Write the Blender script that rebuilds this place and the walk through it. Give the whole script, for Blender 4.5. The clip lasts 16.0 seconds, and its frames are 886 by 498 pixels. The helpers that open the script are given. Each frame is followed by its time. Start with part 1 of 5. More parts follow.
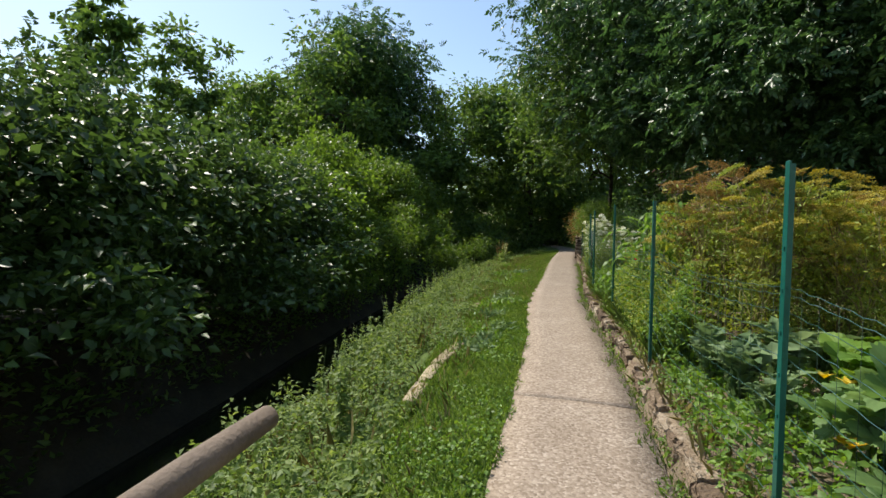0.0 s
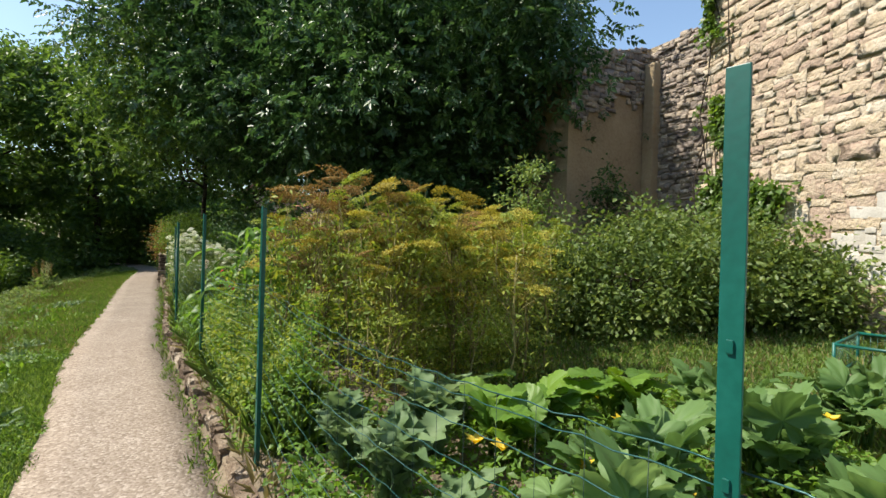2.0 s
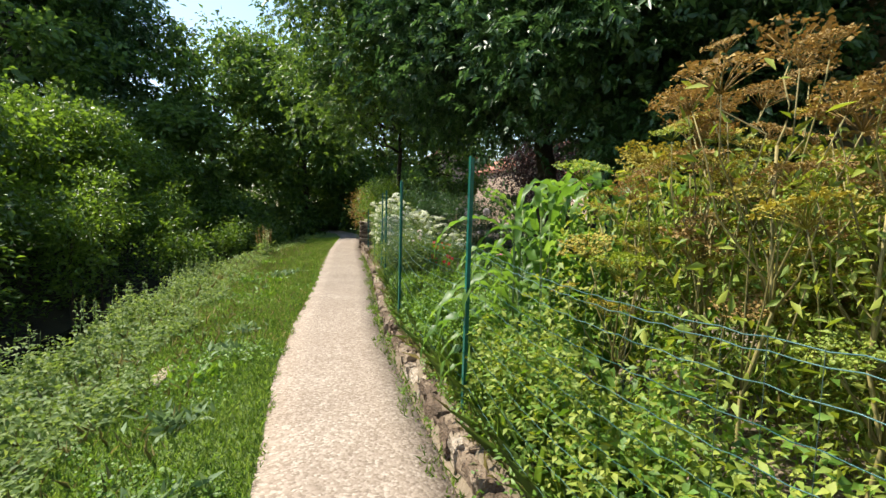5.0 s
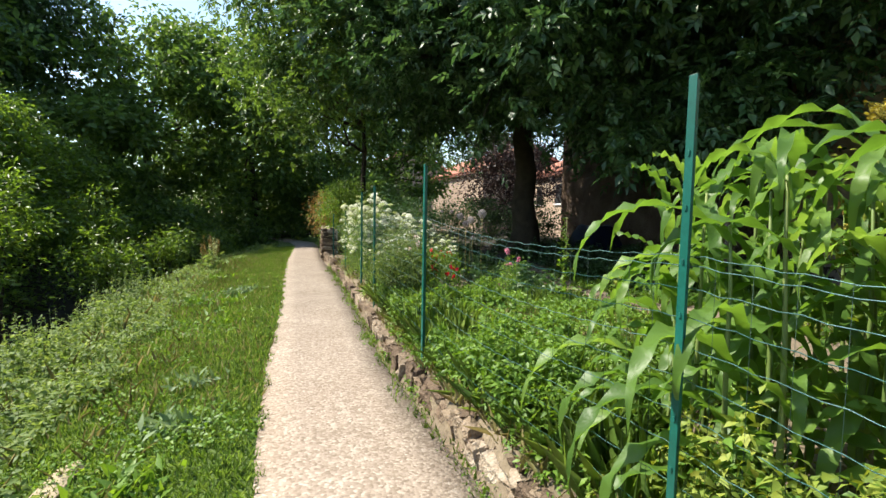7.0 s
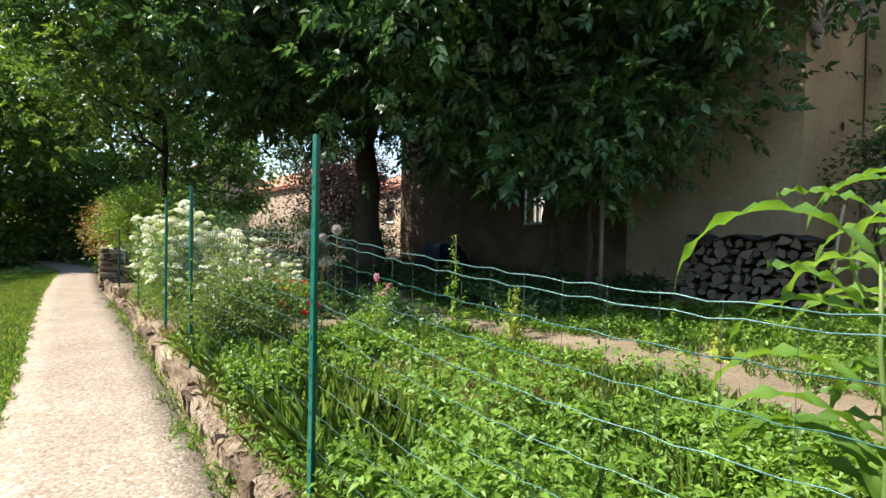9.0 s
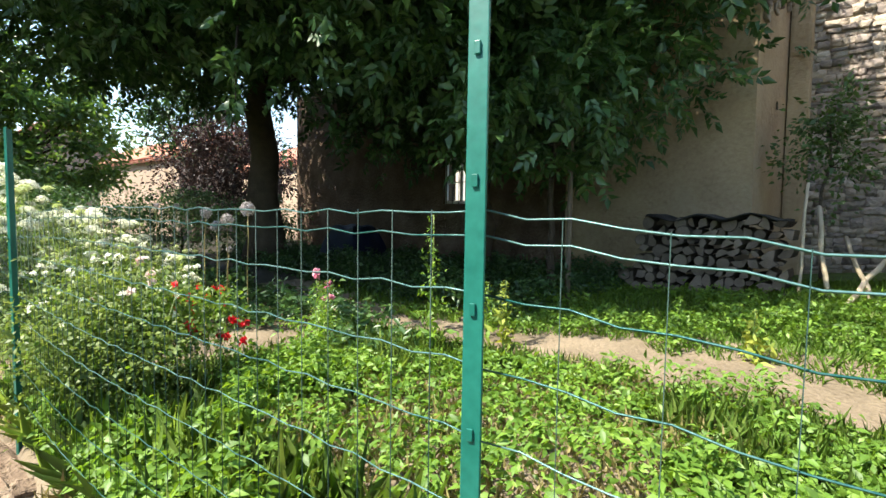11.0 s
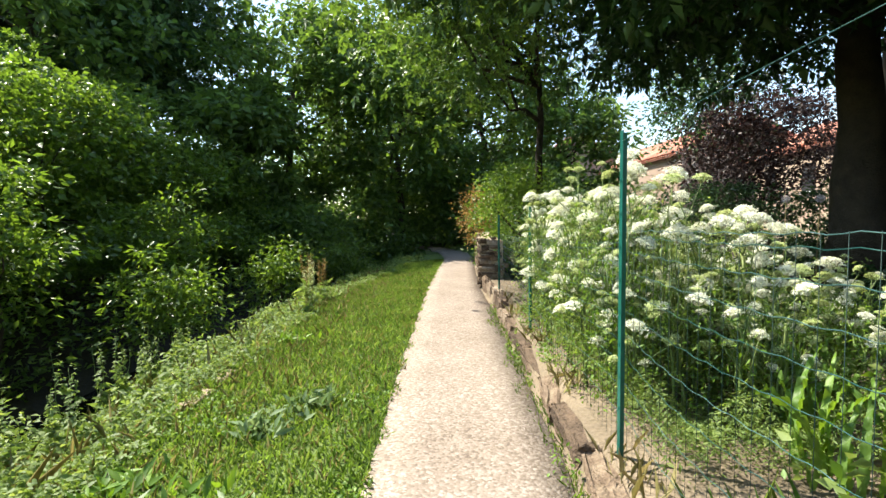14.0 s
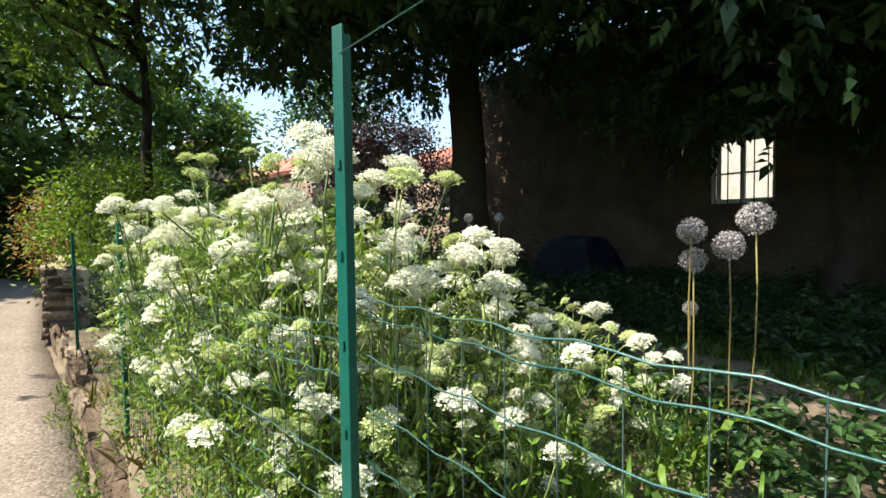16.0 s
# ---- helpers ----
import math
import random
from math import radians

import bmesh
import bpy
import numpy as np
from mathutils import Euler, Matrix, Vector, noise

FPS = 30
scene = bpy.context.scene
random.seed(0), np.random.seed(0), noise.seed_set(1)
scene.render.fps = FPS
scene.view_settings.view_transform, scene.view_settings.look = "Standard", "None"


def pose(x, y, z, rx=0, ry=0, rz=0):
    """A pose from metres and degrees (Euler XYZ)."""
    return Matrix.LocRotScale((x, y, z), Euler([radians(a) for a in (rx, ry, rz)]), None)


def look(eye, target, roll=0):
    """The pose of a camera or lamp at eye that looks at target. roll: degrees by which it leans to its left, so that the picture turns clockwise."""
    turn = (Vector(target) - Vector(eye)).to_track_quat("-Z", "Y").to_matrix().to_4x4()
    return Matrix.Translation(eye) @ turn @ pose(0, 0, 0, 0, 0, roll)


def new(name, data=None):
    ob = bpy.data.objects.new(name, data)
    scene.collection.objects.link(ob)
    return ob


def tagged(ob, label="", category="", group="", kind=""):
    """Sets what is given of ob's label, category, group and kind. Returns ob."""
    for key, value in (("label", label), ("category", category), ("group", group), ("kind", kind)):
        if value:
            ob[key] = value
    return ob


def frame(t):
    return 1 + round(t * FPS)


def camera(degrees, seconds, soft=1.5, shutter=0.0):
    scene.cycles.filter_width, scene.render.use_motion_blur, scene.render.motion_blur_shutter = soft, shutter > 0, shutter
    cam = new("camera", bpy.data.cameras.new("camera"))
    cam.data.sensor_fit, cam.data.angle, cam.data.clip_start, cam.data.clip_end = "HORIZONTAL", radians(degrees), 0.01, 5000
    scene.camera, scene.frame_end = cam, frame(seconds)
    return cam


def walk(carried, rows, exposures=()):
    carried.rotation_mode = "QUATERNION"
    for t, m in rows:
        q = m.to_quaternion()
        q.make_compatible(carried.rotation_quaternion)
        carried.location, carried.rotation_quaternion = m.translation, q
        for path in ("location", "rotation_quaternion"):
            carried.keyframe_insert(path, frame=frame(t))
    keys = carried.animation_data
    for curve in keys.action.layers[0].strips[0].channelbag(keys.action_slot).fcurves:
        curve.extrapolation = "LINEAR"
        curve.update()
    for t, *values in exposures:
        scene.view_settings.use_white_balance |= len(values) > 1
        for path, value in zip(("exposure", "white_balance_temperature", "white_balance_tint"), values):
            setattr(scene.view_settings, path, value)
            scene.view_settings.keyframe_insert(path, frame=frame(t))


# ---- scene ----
cam = camera(85.4, 16.0)
PATH = [
    (0, (1.016, -2.434, 1.458), (0.364, -0.545, 1.358), 0.4),
    (0.5, (0.986, -1.984, 1.450), (0.724, -0.003, 1.391), 0.6),
    (1, (1.029, -1.548, 1.463), (1.223, 0.442, 1.427), 1.1),
    (1.5, (1.033, -1.089, 1.469), (1.622, 0.821, 1.429), 1.3),
    (2, (1.092, -0.667, 1.484), (1.983, 1.124, 1.481), 1.6),
    (2.5, (1.113, -0.295, 1.495), (2.232, 1.363, 1.496), 1.8),
    (3, (1.086, 0.098, 1.497), (2.217, 1.748, 1.466), 1.8),
    (3.5, (1.054, 0.540, 1.503), (1.962, 2.321, 1.430), 1.6),
    (4, (0.889, 1.003, 1.462), (1.504, 2.903, 1.341), 1.4),
    (4.5, (0.718, 1.500, 1.448), (1.068, 3.462, 1.283), 1.2),
    (5, (0.597, 1.927, 1.438), (0.832, 3.906, 1.281), 1.5),
    (5.2, (0.528, 2.081, 1.452), (0.758, 4.061, 1.282), 1.4),
    (7.3, (0.051, 3.776, 1.328), (0.582, 5.702, 1.232), 0.9),
    (7.5, (0.047, 3.942, 1.344), (0.653, 5.846, 1.268), 0.9),
    (8, (0.018, 4.378, 1.333), (0.854, 6.193, 1.250), 0.8),
    (8.5, (0.029, 4.809, 1.305), (1.010, 6.552, 1.240), 0.9),
    (8.7, (0.044, 4.979, 1.320), (1.075, 6.691, 1.271), 1.0),
    (11, (0.278, 6.850, 1.328), (1.751, 8.200, 1.218), 0.7),
    (11.5, (0.300, 7.241, 1.337), (1.521, 8.824, 1.265), 0.5),
    (12, (0.291, 7.618, 1.343), (1.289, 9.350, 1.283), 0.6),
    (12.5, (0.216, 8.061, 1.360), (0.874, 9.948, 1.273), 0.4),
    (13, (0.157, 8.512, 1.370), (0.480, 10.482, 1.257), 0.1),
    (13.5, (0.015, 8.951, 1.352), (-0.026, 10.947, 1.226), -0.1),
    (14, (-0.141, 9.385, 1.358), (-0.329, 11.372, 1.241), -0.7),
    (14.5, (-0.135, 9.806, 1.390), (-0.042, 11.801, 1.291), -1.2),
    (15, (-0.108, 10.260, 1.398), (0.437, 12.183, 1.292), -0.9),
    (15.5, (-0.003, 10.681, 1.410), (0.901, 12.462, 1.304), -1.3),
    (16, (0.136, 10.997, 1.423), (1.329, 12.600, 1.341), -0.9),
]
walk(cam, [(t, look(eye, target, roll)) for t, eye, target, roll in PATH], [(0.0, 0.42), (0.5, 0.42), (1.5, 0.58), (2.5, 0.82), (5.0, 1.05), (7.5, 1.2), (8.5, 1.35), (11.0, 1.75), (11.6, 1.85), (12.5, 1.85), (13.5, 1.65), (14.5, 1.4), (16.0, 1.25)])

# ---- world and sun ----
SUN_AZ, SUN_EL = radians(-67.0), radians(53.0)  # azimuth from +y towards +x
to_sun = Vector((math.sin(SUN_AZ) * math.cos(SUN_EL), math.cos(SUN_AZ) * math.cos(SUN_EL), math.sin(SUN_EL)))
world = bpy.data.worlds.new("world")
scene.world = world
world.use_nodes = True
wn = world.node_tree
sky = wn.nodes.new("ShaderNodeTexSky")
sky.sky_type = "NISHITA"
sky.sun_disc = False
sky.sun_elevation = SUN_EL
sky.sun_rotation = SUN_AZ
sky.dust_density = 0.8
sky.air_density = 1.3
sky.ozone_density = 2.0
wn.links.new(sky.outputs[0], wn.nodes["Background"].inputs[0])
wn.nodes["Background"].inputs[1].default_value = 0.13
sun_data = bpy.data.lights.new("sun", "SUN")
sun_data.energy = 4.8
sun_data.angle = radians(0.53)
sun_data.color = (1.0, 0.935, 0.81)
sun = new("sun", sun_data)
sun.matrix_world = look(to_sun * 60, (0, 0, 0))

# ---- materials ----
def ramp(nt, fac, stops):
    r = nt.nodes.new("ShaderNodeValToRGB")
    while len(r.color_ramp.elements) < len(stops):
        r.color_ramp.elements.new(0.5)
    for el, (p, c) in zip(r.color_ramp.elements, stops):
        el.position, el.color = p, (*c, 1)
    nt.links.new(fac, r.inputs[0])
    return r.outputs[0]


def blank(name):
    m = bpy.data.materials.new(name)
    m.use_nodes = True
    return m, m.node_tree, m.node_tree.nodes["Principled BSDF"]


def surface(name, stops, scale=8.0, fine=60.0, rough=0.85, bump=0.4, metal=0.0, dist=0.01, stain=0.35, spec=0.3, vary=0.3):
    """A weathered solid: broad tone, fine grain and relief, in object-free world coordinates."""
    m, nt, b = blank(name)
    geo = nt.nodes.new("ShaderNodeNewGeometry")
    n1, n2 = nt.nodes.new("ShaderNodeTexNoise"), nt.nodes.new("ShaderNodeTexNoise")
    n1.inputs["Scale"].default_value, n1.inputs["Detail"].default_value = scale, 5
    n2.inputs["Scale"].default_value, n2.inputs["Detail"].default_value = fine, 4
    for n in (n1, n2):
        nt.links.new(geo.outputs["Position"], n.inputs["Vector"])
    mix = nt.nodes.new("ShaderNodeMix")
    mix.data_type = "FLOAT"
    mix.inputs[0].default_value = stain
    nt.links.new(n1.outputs[0], mix.inputs[2])
    nt.links.new(n2.outputs[0], mix.inputs[3])
    rnd = nt.nodes.new("ShaderNodeObjectInfo")
    isl = nt.nodes.new("ShaderNodeMath")
    isl.operation = "ADD"
    nt.links.new(rnd.outputs["Random"], isl.inputs[0])
    nt.links.new(geo.outputs["Random Per Island"], isl.inputs[1])
    fr = nt.nodes.new("ShaderNodeMath")
    fr.operation = "FRACT"
    nt.links.new(isl.outputs[0], fr.inputs[0])
    add = nt.nodes.new("ShaderNodeMath")
    add.operation = "MULTIPLY_ADD"
    add.inputs[1].default_value, add.inputs[2].default_value = vary, -vary / 2
    nt.links.new(fr.outputs[0], add.inputs[0])
    tot = nt.nodes.new("ShaderNodeMath")
    nt.links.new(mix.outputs[0], tot.inputs[0])
    nt.links.new(add.outputs[0], tot.inputs[1])
    nt.links.new(ramp(nt, tot.outputs[0], stops), b.inputs["Base Color"])
    b.inputs["Roughness"].default_value, b.inputs["Metallic"].default_value = rough, metal
    b.inputs["Specular IOR Level"].default_value = spec
    bp = nt.nodes.new("ShaderNodeBump")
    bp.inputs["Strength"].default_value, bp.inputs["Distance"].default_value = bump, dist
    nt.links.new(n2.outputs[0], bp.inputs["Height"])
    nt.links.new(bp.outputs[0], b.inputs["Normal"])
    return m


def leafy(name, dark, mid, light, rough=0.45, trans=0.35, spec=0.45):
    """Leaf blade: each leaf its own tone, light passes through it."""
    m, nt, b = blank(name)
    geo = nt.nodes.new("ShaderNodeNewGeometry")
    info = nt.nodes.new("ShaderNodeObjectInfo")
    n = nt.nodes.new("ShaderNodeTexNoise")
    n.inputs["Scale"].default_value, n.inputs["Detail"].default_value = 1.3, 3
    nt.links.new(geo.outputs["Position"], n.inputs["Vector"])
    a = nt.nodes.new("ShaderNodeMath")
    nt.links.new(geo.outputs["Random Per Island"], a.inputs[0])
    nt.links.new(info.outputs["Random"], a.inputs[1])
    f = nt.nodes.new("ShaderNodeMath")
    f.operation = "FRACT"
    nt.links.new(a.outputs[0], f.inputs[0])
    mx = nt.nodes.new("ShaderNodeMix")
    mx.data_type = "FLOAT"
    mx.inputs[0].default_value = 0.45
    nt.links.new(f.outputs[0], mx.inputs[2])
    nt.links.new(n.outputs[0], mx.inputs[3])
    col = ramp(nt, mx.outputs[0], [(0.15, dark), (0.5, mid), (0.85, light)])
    nt.links.new(col, b.inputs["Base Color"])
    b.inputs["Roughness"].default_value = rough
    b.inputs["Specular IOR Level"].default_value = spec
    n2 = nt.nodes.new("ShaderNodeTexNoise")
    n2.inputs["Scale"].default_value = 90
    nt.links.new(geo.outputs["Position"], n2.inputs["Vector"])
    bp = nt.nodes.new("ShaderNodeBump")
    bp.inputs["Strength"].default_value, bp.inputs["Distance"].default_value = 0.3, 0.004
    nt.links.new(n2.outputs[0], bp.inputs["Height"])
    nt.links.new(bp.outputs[0], b.inputs["Normal"])
    if trans > 0:
        tr = nt.nodes.new("ShaderNodeBsdfTranslucent")
        hs = nt.nodes.new("ShaderNodeHueSaturation")
        hs.inputs["Hue"].default_value, hs.inputs["Value"].default_value, hs.inputs["Saturation"].default_value = 0.485, 1.5, 1.1
        nt.links.new(col, hs.inputs["Color"])
        nt.links.new(hs.outputs[0], tr.inputs["Color"])
        ms = nt.nodes.new("ShaderNodeMixShader")
        ms.inputs[0].default_value = trans
        nt.links.new(b.outputs[0], ms.inputs[1])
        nt.links.new(tr.outputs[0], ms.inputs[2])
        nt.links.new(ms.outputs[0], nt.nodes["Material Output"].inputs[0])
    return m


def gravelly(name, stops, scale, bump):
    """Exposed aggregate: pebbles of mixed tone set in a paler binder, with broad worn patches."""
    m, nt, b = blank(name)
    geo = nt.nodes.new("ShaderNodeNewGeometry")
    v = nt.nodes.new("ShaderNodeTexVoronoi")
    v.inputs["Scale"].default_value = scale
    n = nt.nodes.new("ShaderNodeTexNoise")
    n.inputs["Scale"].default_value, n.inputs["Detail"].default_value = 1.6, 6
    g = nt.nodes.new("ShaderNodeTexNoise")
    g.inputs["Scale"].default_value, g.inputs["Detail"].default_value = 130, 3
    for x in (v, n, g):
        nt.links.new(geo.outputs["Position"], x.inputs["Vector"])
    sep = nt.nodes.new("ShaderNodeSeparateColor")
    nt.links.new(v.outputs["Color"], sep.inputs[0])
    mx = nt.nodes.new("ShaderNodeMix")
    mx.data_type = "FLOAT"
    mx.inputs[0].default_value = 0.4
    nt.links.new(sep.outputs[0], mx.inputs[2])
    nt.links.new(n.outputs[0], mx.inputs[3])
    mg = nt.nodes.new("ShaderNodeMix")
    mg.data_type = "FLOAT"
    mg.inputs[0].default_value = 0.3
    nt.links.new(mx.outputs[0], mg.inputs[2])
    nt.links.new(g.outputs[0], mg.inputs[3])
    # colour turns slightly darker and greyer from y=7 to 11.5, against overexposure there
    sep2 = nt.nodes.new("ShaderNodeSeparateXYZ")
    nt.links.new(geo.outputs["Position"], sep2.inputs[0])
    mr = nt.nodes.new("ShaderNodeMapRange")
    mr.inputs["From Min"].default_value, mr.inputs["From Max"].default_value = 7.0, 11.5
    nt.links.new(sep2.outputs["Y"], mr.inputs["Value"])
    mc = nt.nodes.new("ShaderNodeMix")
    mc.data_type = "RGBA"
    nt.links.new(mr.outputs[0], mc.inputs[0])
    nt.links.new(ramp(nt, mg.outputs[0], stops), mc.inputs[6])
    nt.links.new(ramp(nt, mg.outputs[0], [(p, (c[0] * 0.88, c[1] * 0.9, c[2] * 0.93)) for p, c in stops]), mc.inputs[7])
    nt.links.new(mc.outputs[2], b.inputs["Base Color"])
    b.inputs["Roughness"].default_value = 0.9
    b.inputs["Specular IOR Level"].default_value = 0.2
    bp = nt.nodes.new("ShaderNodeBump")
    bp.invert = True
    bp.inputs["Strength"].default_value, bp.inputs["Distance"].default_value = bump, 0.006
    nt.links.new(v.outputs["Distance"], bp.inputs["Height"])
    nt.links.new(bp.outputs[0], b.inputs["Normal"])
    return m


M_path = gravelly("aggregate", [(0.2, (0.15, 0.112, 0.082)), (0.45, (0.262, 0.208, 0.158)), (0.62, (0.31, 0.25, 0.195)), (0.85, (0.52, 0.45, 0.375))], 58, 0.45)
M_soil = surface("soil", [(0.3, (0.11, 0.085, 0.055)), (0.7, (0.29, 0.23, 0.155))], 1.2, 30, 0.95, 0.8, dist=0.03)
M_ground = surface("turf", [(0.3, (0.05, 0.08, 0.016)), (0.5, (0.09, 0.135, 0.028)), (0.72, (0.19, 0.18, 0.07))], 0.8, 25, 0.95, 0.8, dist=0.03)
M_mud_and_shade = surface("mud_and_shade", [(0.3, (0.02, 0.018, 0.012)), (0.7, (0.06, 0.05, 0.03))], 1.5, 20, 0.9, 0.6, dist=0.03)
M_sand = surface("dry_earth", [(0.25, (0.20, 0.15, 0.09)), (0.7, (0.40, 0.33, 0.22))], 2.0, 40, 0.95, 0.7, dist=0.02)
M_kerb = surface("kerb_stone", [(0.2, (0.06, 0.042, 0.028)), (0.48, (0.15, 0.105, 0.07)), (0.66, (0.25, 0.19, 0.13)), (0.88, (0.42, 0.36, 0.28))], 7, 45, 0.95, 1.0, dist=0.03, vary=0.45)
M_stone = surface("wall_stone", [(0.14, (0.25, 0.19, 0.14)), (0.3, (0.40, 0.295, 0.22)), (0.45, (0.44, 0.35, 0.255)), (0.58, (0.48, 0.38, 0.26)), (0.72, (0.50, 0.42, 0.32)), (0.88, (0.56, 0.49, 0.39))], 3.2, 22, 0.92, 1.0, dist=0.035, vary=0.5)
M_greystone = surface("grey_stone", [(0.16, (0.15, 0.125, 0.11)), (0.45, (0.29, 0.24, 0.2)), (0.65, (0.38, 0.31, 0.24)), (0.88, (0.46, 0.40, 0.33))], 3.2, 22, 0.92, 1.0, dist=0.035, vary=0.6)
M_mortar = surface("mortar", [(0.25, (0.27, 0.20, 0.135)), (0.7, (0.47, 0.385, 0.27))], 1.5, 40, 0.95, 0.9, dist=0.03)
M_plaster = surface("old_render", [(0.15, (0.17, 0.12, 0.075)), (0.38, (0.30, 0.215, 0.13)), (0.6, (0.38, 0.285, 0.175)), (0.85, (0.47, 0.38, 0.26))], 1.1, 14, 0.95, 0.9, dist=0.03, stain=0.35)
# render darkened to carry the shade of the trees; in sun it is tan
M_house = surface("shade_toned_render", [(0.22, (0.04, 0.024, 0.017)), (0.42, (0.078, 0.048, 0.034)), (0.58, (0.115, 0.075, 0.052)), (0.8, (0.19, 0.135, 0.095))], 1.6, 16, 0.95, 1.0, dist=0.05, stain=0.25)
M_bark = surface("bark", [(0.25, (0.0245, 0.0175, 0.0119)), (0.7, (0.0910, 0.0700, 0.0490))], 5, 35, 0.95, 1.0, dist=0.03)
M_wood = surface("weathered_wood", [(0.25, (0.0750, 0.0562, 0.0413)), (0.7, (0.2025, 0.1575, 0.1200))], 4, 60, 0.85, 0.6)
M_paleWood = surface("pale_wood", [(0.25, (0.25, 0.2, 0.13)), (0.7, (0.45, 0.38, 0.27))], 4, 60, 0.85, 0.6)
M_post = surface("green_coating", [(0.2, (0.003, 0.055, 0.04)), (0.55, (0.004, 0.095, 0.07)), (0.85, (0.015, 0.15, 0.115))], 5, 80, 0.42, 0.15, dist=0.002, spec=0.5)
# stay wires darker than line wires: their shaded side is put into the colour
M_stay = surface("stay_wire", [(0.3, (0.008, 0.03, 0.024)), (0.75, (0.03, 0.06, 0.05))], 9, 120, 0.5, 0.1, metal=0.2)
M_wire = surface("coated_wire", [(0.3, (0.01, 0.07, 0.06)), (0.75, (0.12, 0.22, 0.21))], 9, 120, 0.35, 0.1, metal=0.3)
M_tile = surface("roof_tile", [(0.25, (0.30, 0.11, 0.07)), (0.7, (0.50, 0.24, 0.17))], 3, 20, 0.9, 0.5)
M_lime = surface("limewash", [(0.25, (0.3840, 0.3440, 0.2880)), (0.7, (0.5920, 0.5600, 0.4960))], 3, 30, 0.9, 0.6)
M_white = surface("white_paint", [(0.25, (0.62, 0.62, 0.62)), (0.7, (0.82, 0.82, 0.82))], 6, 60, 0.6, 0.2)
M_iron = surface("iron", [(0.25, (0.02, 0.02, 0.022)), (0.7, (0.05, 0.05, 0.05))], 8, 60, 0.6, 0.3, metal=0.6)
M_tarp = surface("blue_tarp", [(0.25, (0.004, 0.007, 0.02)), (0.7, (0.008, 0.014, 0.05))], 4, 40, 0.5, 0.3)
M_stem = leafy("green_stem", (0.06, 0.10, 0.02), (0.11, 0.17, 0.04), (0.2, 0.24, 0.07), 0.6, 0.0)
M_drystem = leafy("dry_stem", (0.12, 0.10, 0.03), (0.22, 0.18, 0.06), (0.33, 0.28, 0.1), 0.7, 0.0)
L_walnut = leafy("walnut_leaf", (0.027, 0.068, 0.021), (0.047, 0.104, 0.031), (0.092, 0.17, 0.048), 0.38, 0.36, 0.5)
L_hedge = leafy("hedge_leaf", (0.032, 0.062, 0.015), (0.058, 0.11, 0.025), (0.108, 0.185, 0.046), 0.45, 0.34, 0.45)
L_ash = leafy("ash_leaf", (0.048, 0.088, 0.017), (0.085, 0.155, 0.028), (0.15, 0.24, 0.042), 0.4, 0.42, 0.5)
L_wood = leafy("far_leaf", (0.0526, 0.0918, 0.024), (0.0875, 0.1584, 0.0333), (0.1488, 0.2501, 0.0467), 0.5, 0.45)
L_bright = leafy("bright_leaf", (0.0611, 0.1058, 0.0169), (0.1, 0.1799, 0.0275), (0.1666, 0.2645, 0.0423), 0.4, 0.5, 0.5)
L_shrub = leafy("shrub_leaf", (0.06, 0.102, 0.021), (0.115, 0.175, 0.038), (0.215, 0.27, 0.07), 0.5, 0.4)
L_nettle = leafy("nettle_leaf", (0.068, 0.115, 0.024), (0.137, 0.212, 0.047), (0.265, 0.335, 0.09), 0.6, 0.42)
L_weed = leafy("weed_leaf", (0.066, 0.132, 0.0178), (0.121, 0.231, 0.0297), (0.209, 0.33, 0.0495), 0.5, 0.4)
L_grass = leafy("grass_blade", (0.068, 0.128, 0.022), (0.128, 0.222, 0.038), (0.235, 0.315, 0.075), 0.5, 0.45)
L_dry = leafy("dry_grass", (0.14, 0.13, 0.04), (0.24, 0.22, 0.08), (0.36, 0.31, 0.14), 0.6, 0.3)
L_squash = leafy("squash_leaf", (0.075, 0.145, 0.04), (0.125, 0.22, 0.064), (0.20, 0.305, 0.105), 0.55, 0.4, 0.35)
L_silver = leafy("silver_leaf", (0.08, 0.14, 0.052), (0.135, 0.21, 0.082), (0.235, 0.31, 0.15), 0.6, 0.32, 0.3)
L_corn = leafy("corn_leaf", (0.062, 0.135, 0.022), (0.108, 0.21, 0.034), (0.175, 0.285, 0.055), 0.45, 0.5, 0.5)
L_dill = leafy("seeding_foliage", (0.118, 0.1822, 0.0248), (0.2229, 0.2884, 0.0414), (0.354, 0.3795, 0.0621), 0.6, 0.35)
F_ochre = leafy("ochre_umbel", (0.2, 0.157, 0.028), (0.32, 0.268, 0.042), (0.45, 0.405, 0.08), 0.8, 0.25)
F_gold = leafy("gold_umbel", (0.25, 0.215, 0.03), (0.37, 0.335, 0.045), (0.5, 0.45, 0.09), 0.8, 0.28)
F_rose = leafy("rose_petal", (0.62, 0.45, 0.42), (0.74, 0.6, 0.56), (0.82, 0.74, 0.7), 0.6, 0.3)
F_rust = leafy("rust_umbel", (0.19, 0.115, 0.037), (0.29, 0.19, 0.057), (0.39, 0.28, 0.09), 0.8, 0.2)
F_white = leafy("white_umbel", (0.60, 0.63, 0.44), (0.74, 0.75, 0.63), (0.82, 0.82, 0.75), 0.8, 0.25)
F_lime = leafy("lime_umbel", (0.34, 0.42, 0.14), (0.48, 0.55, 0.24), (0.62, 0.66, 0.38), 0.8, 0.25)
F_red = leafy("red_petal", (0.45, 0.01, 0.008), (0.62, 0.02, 0.014), (0.72, 0.05, 0.03), 0.5, 0.3)
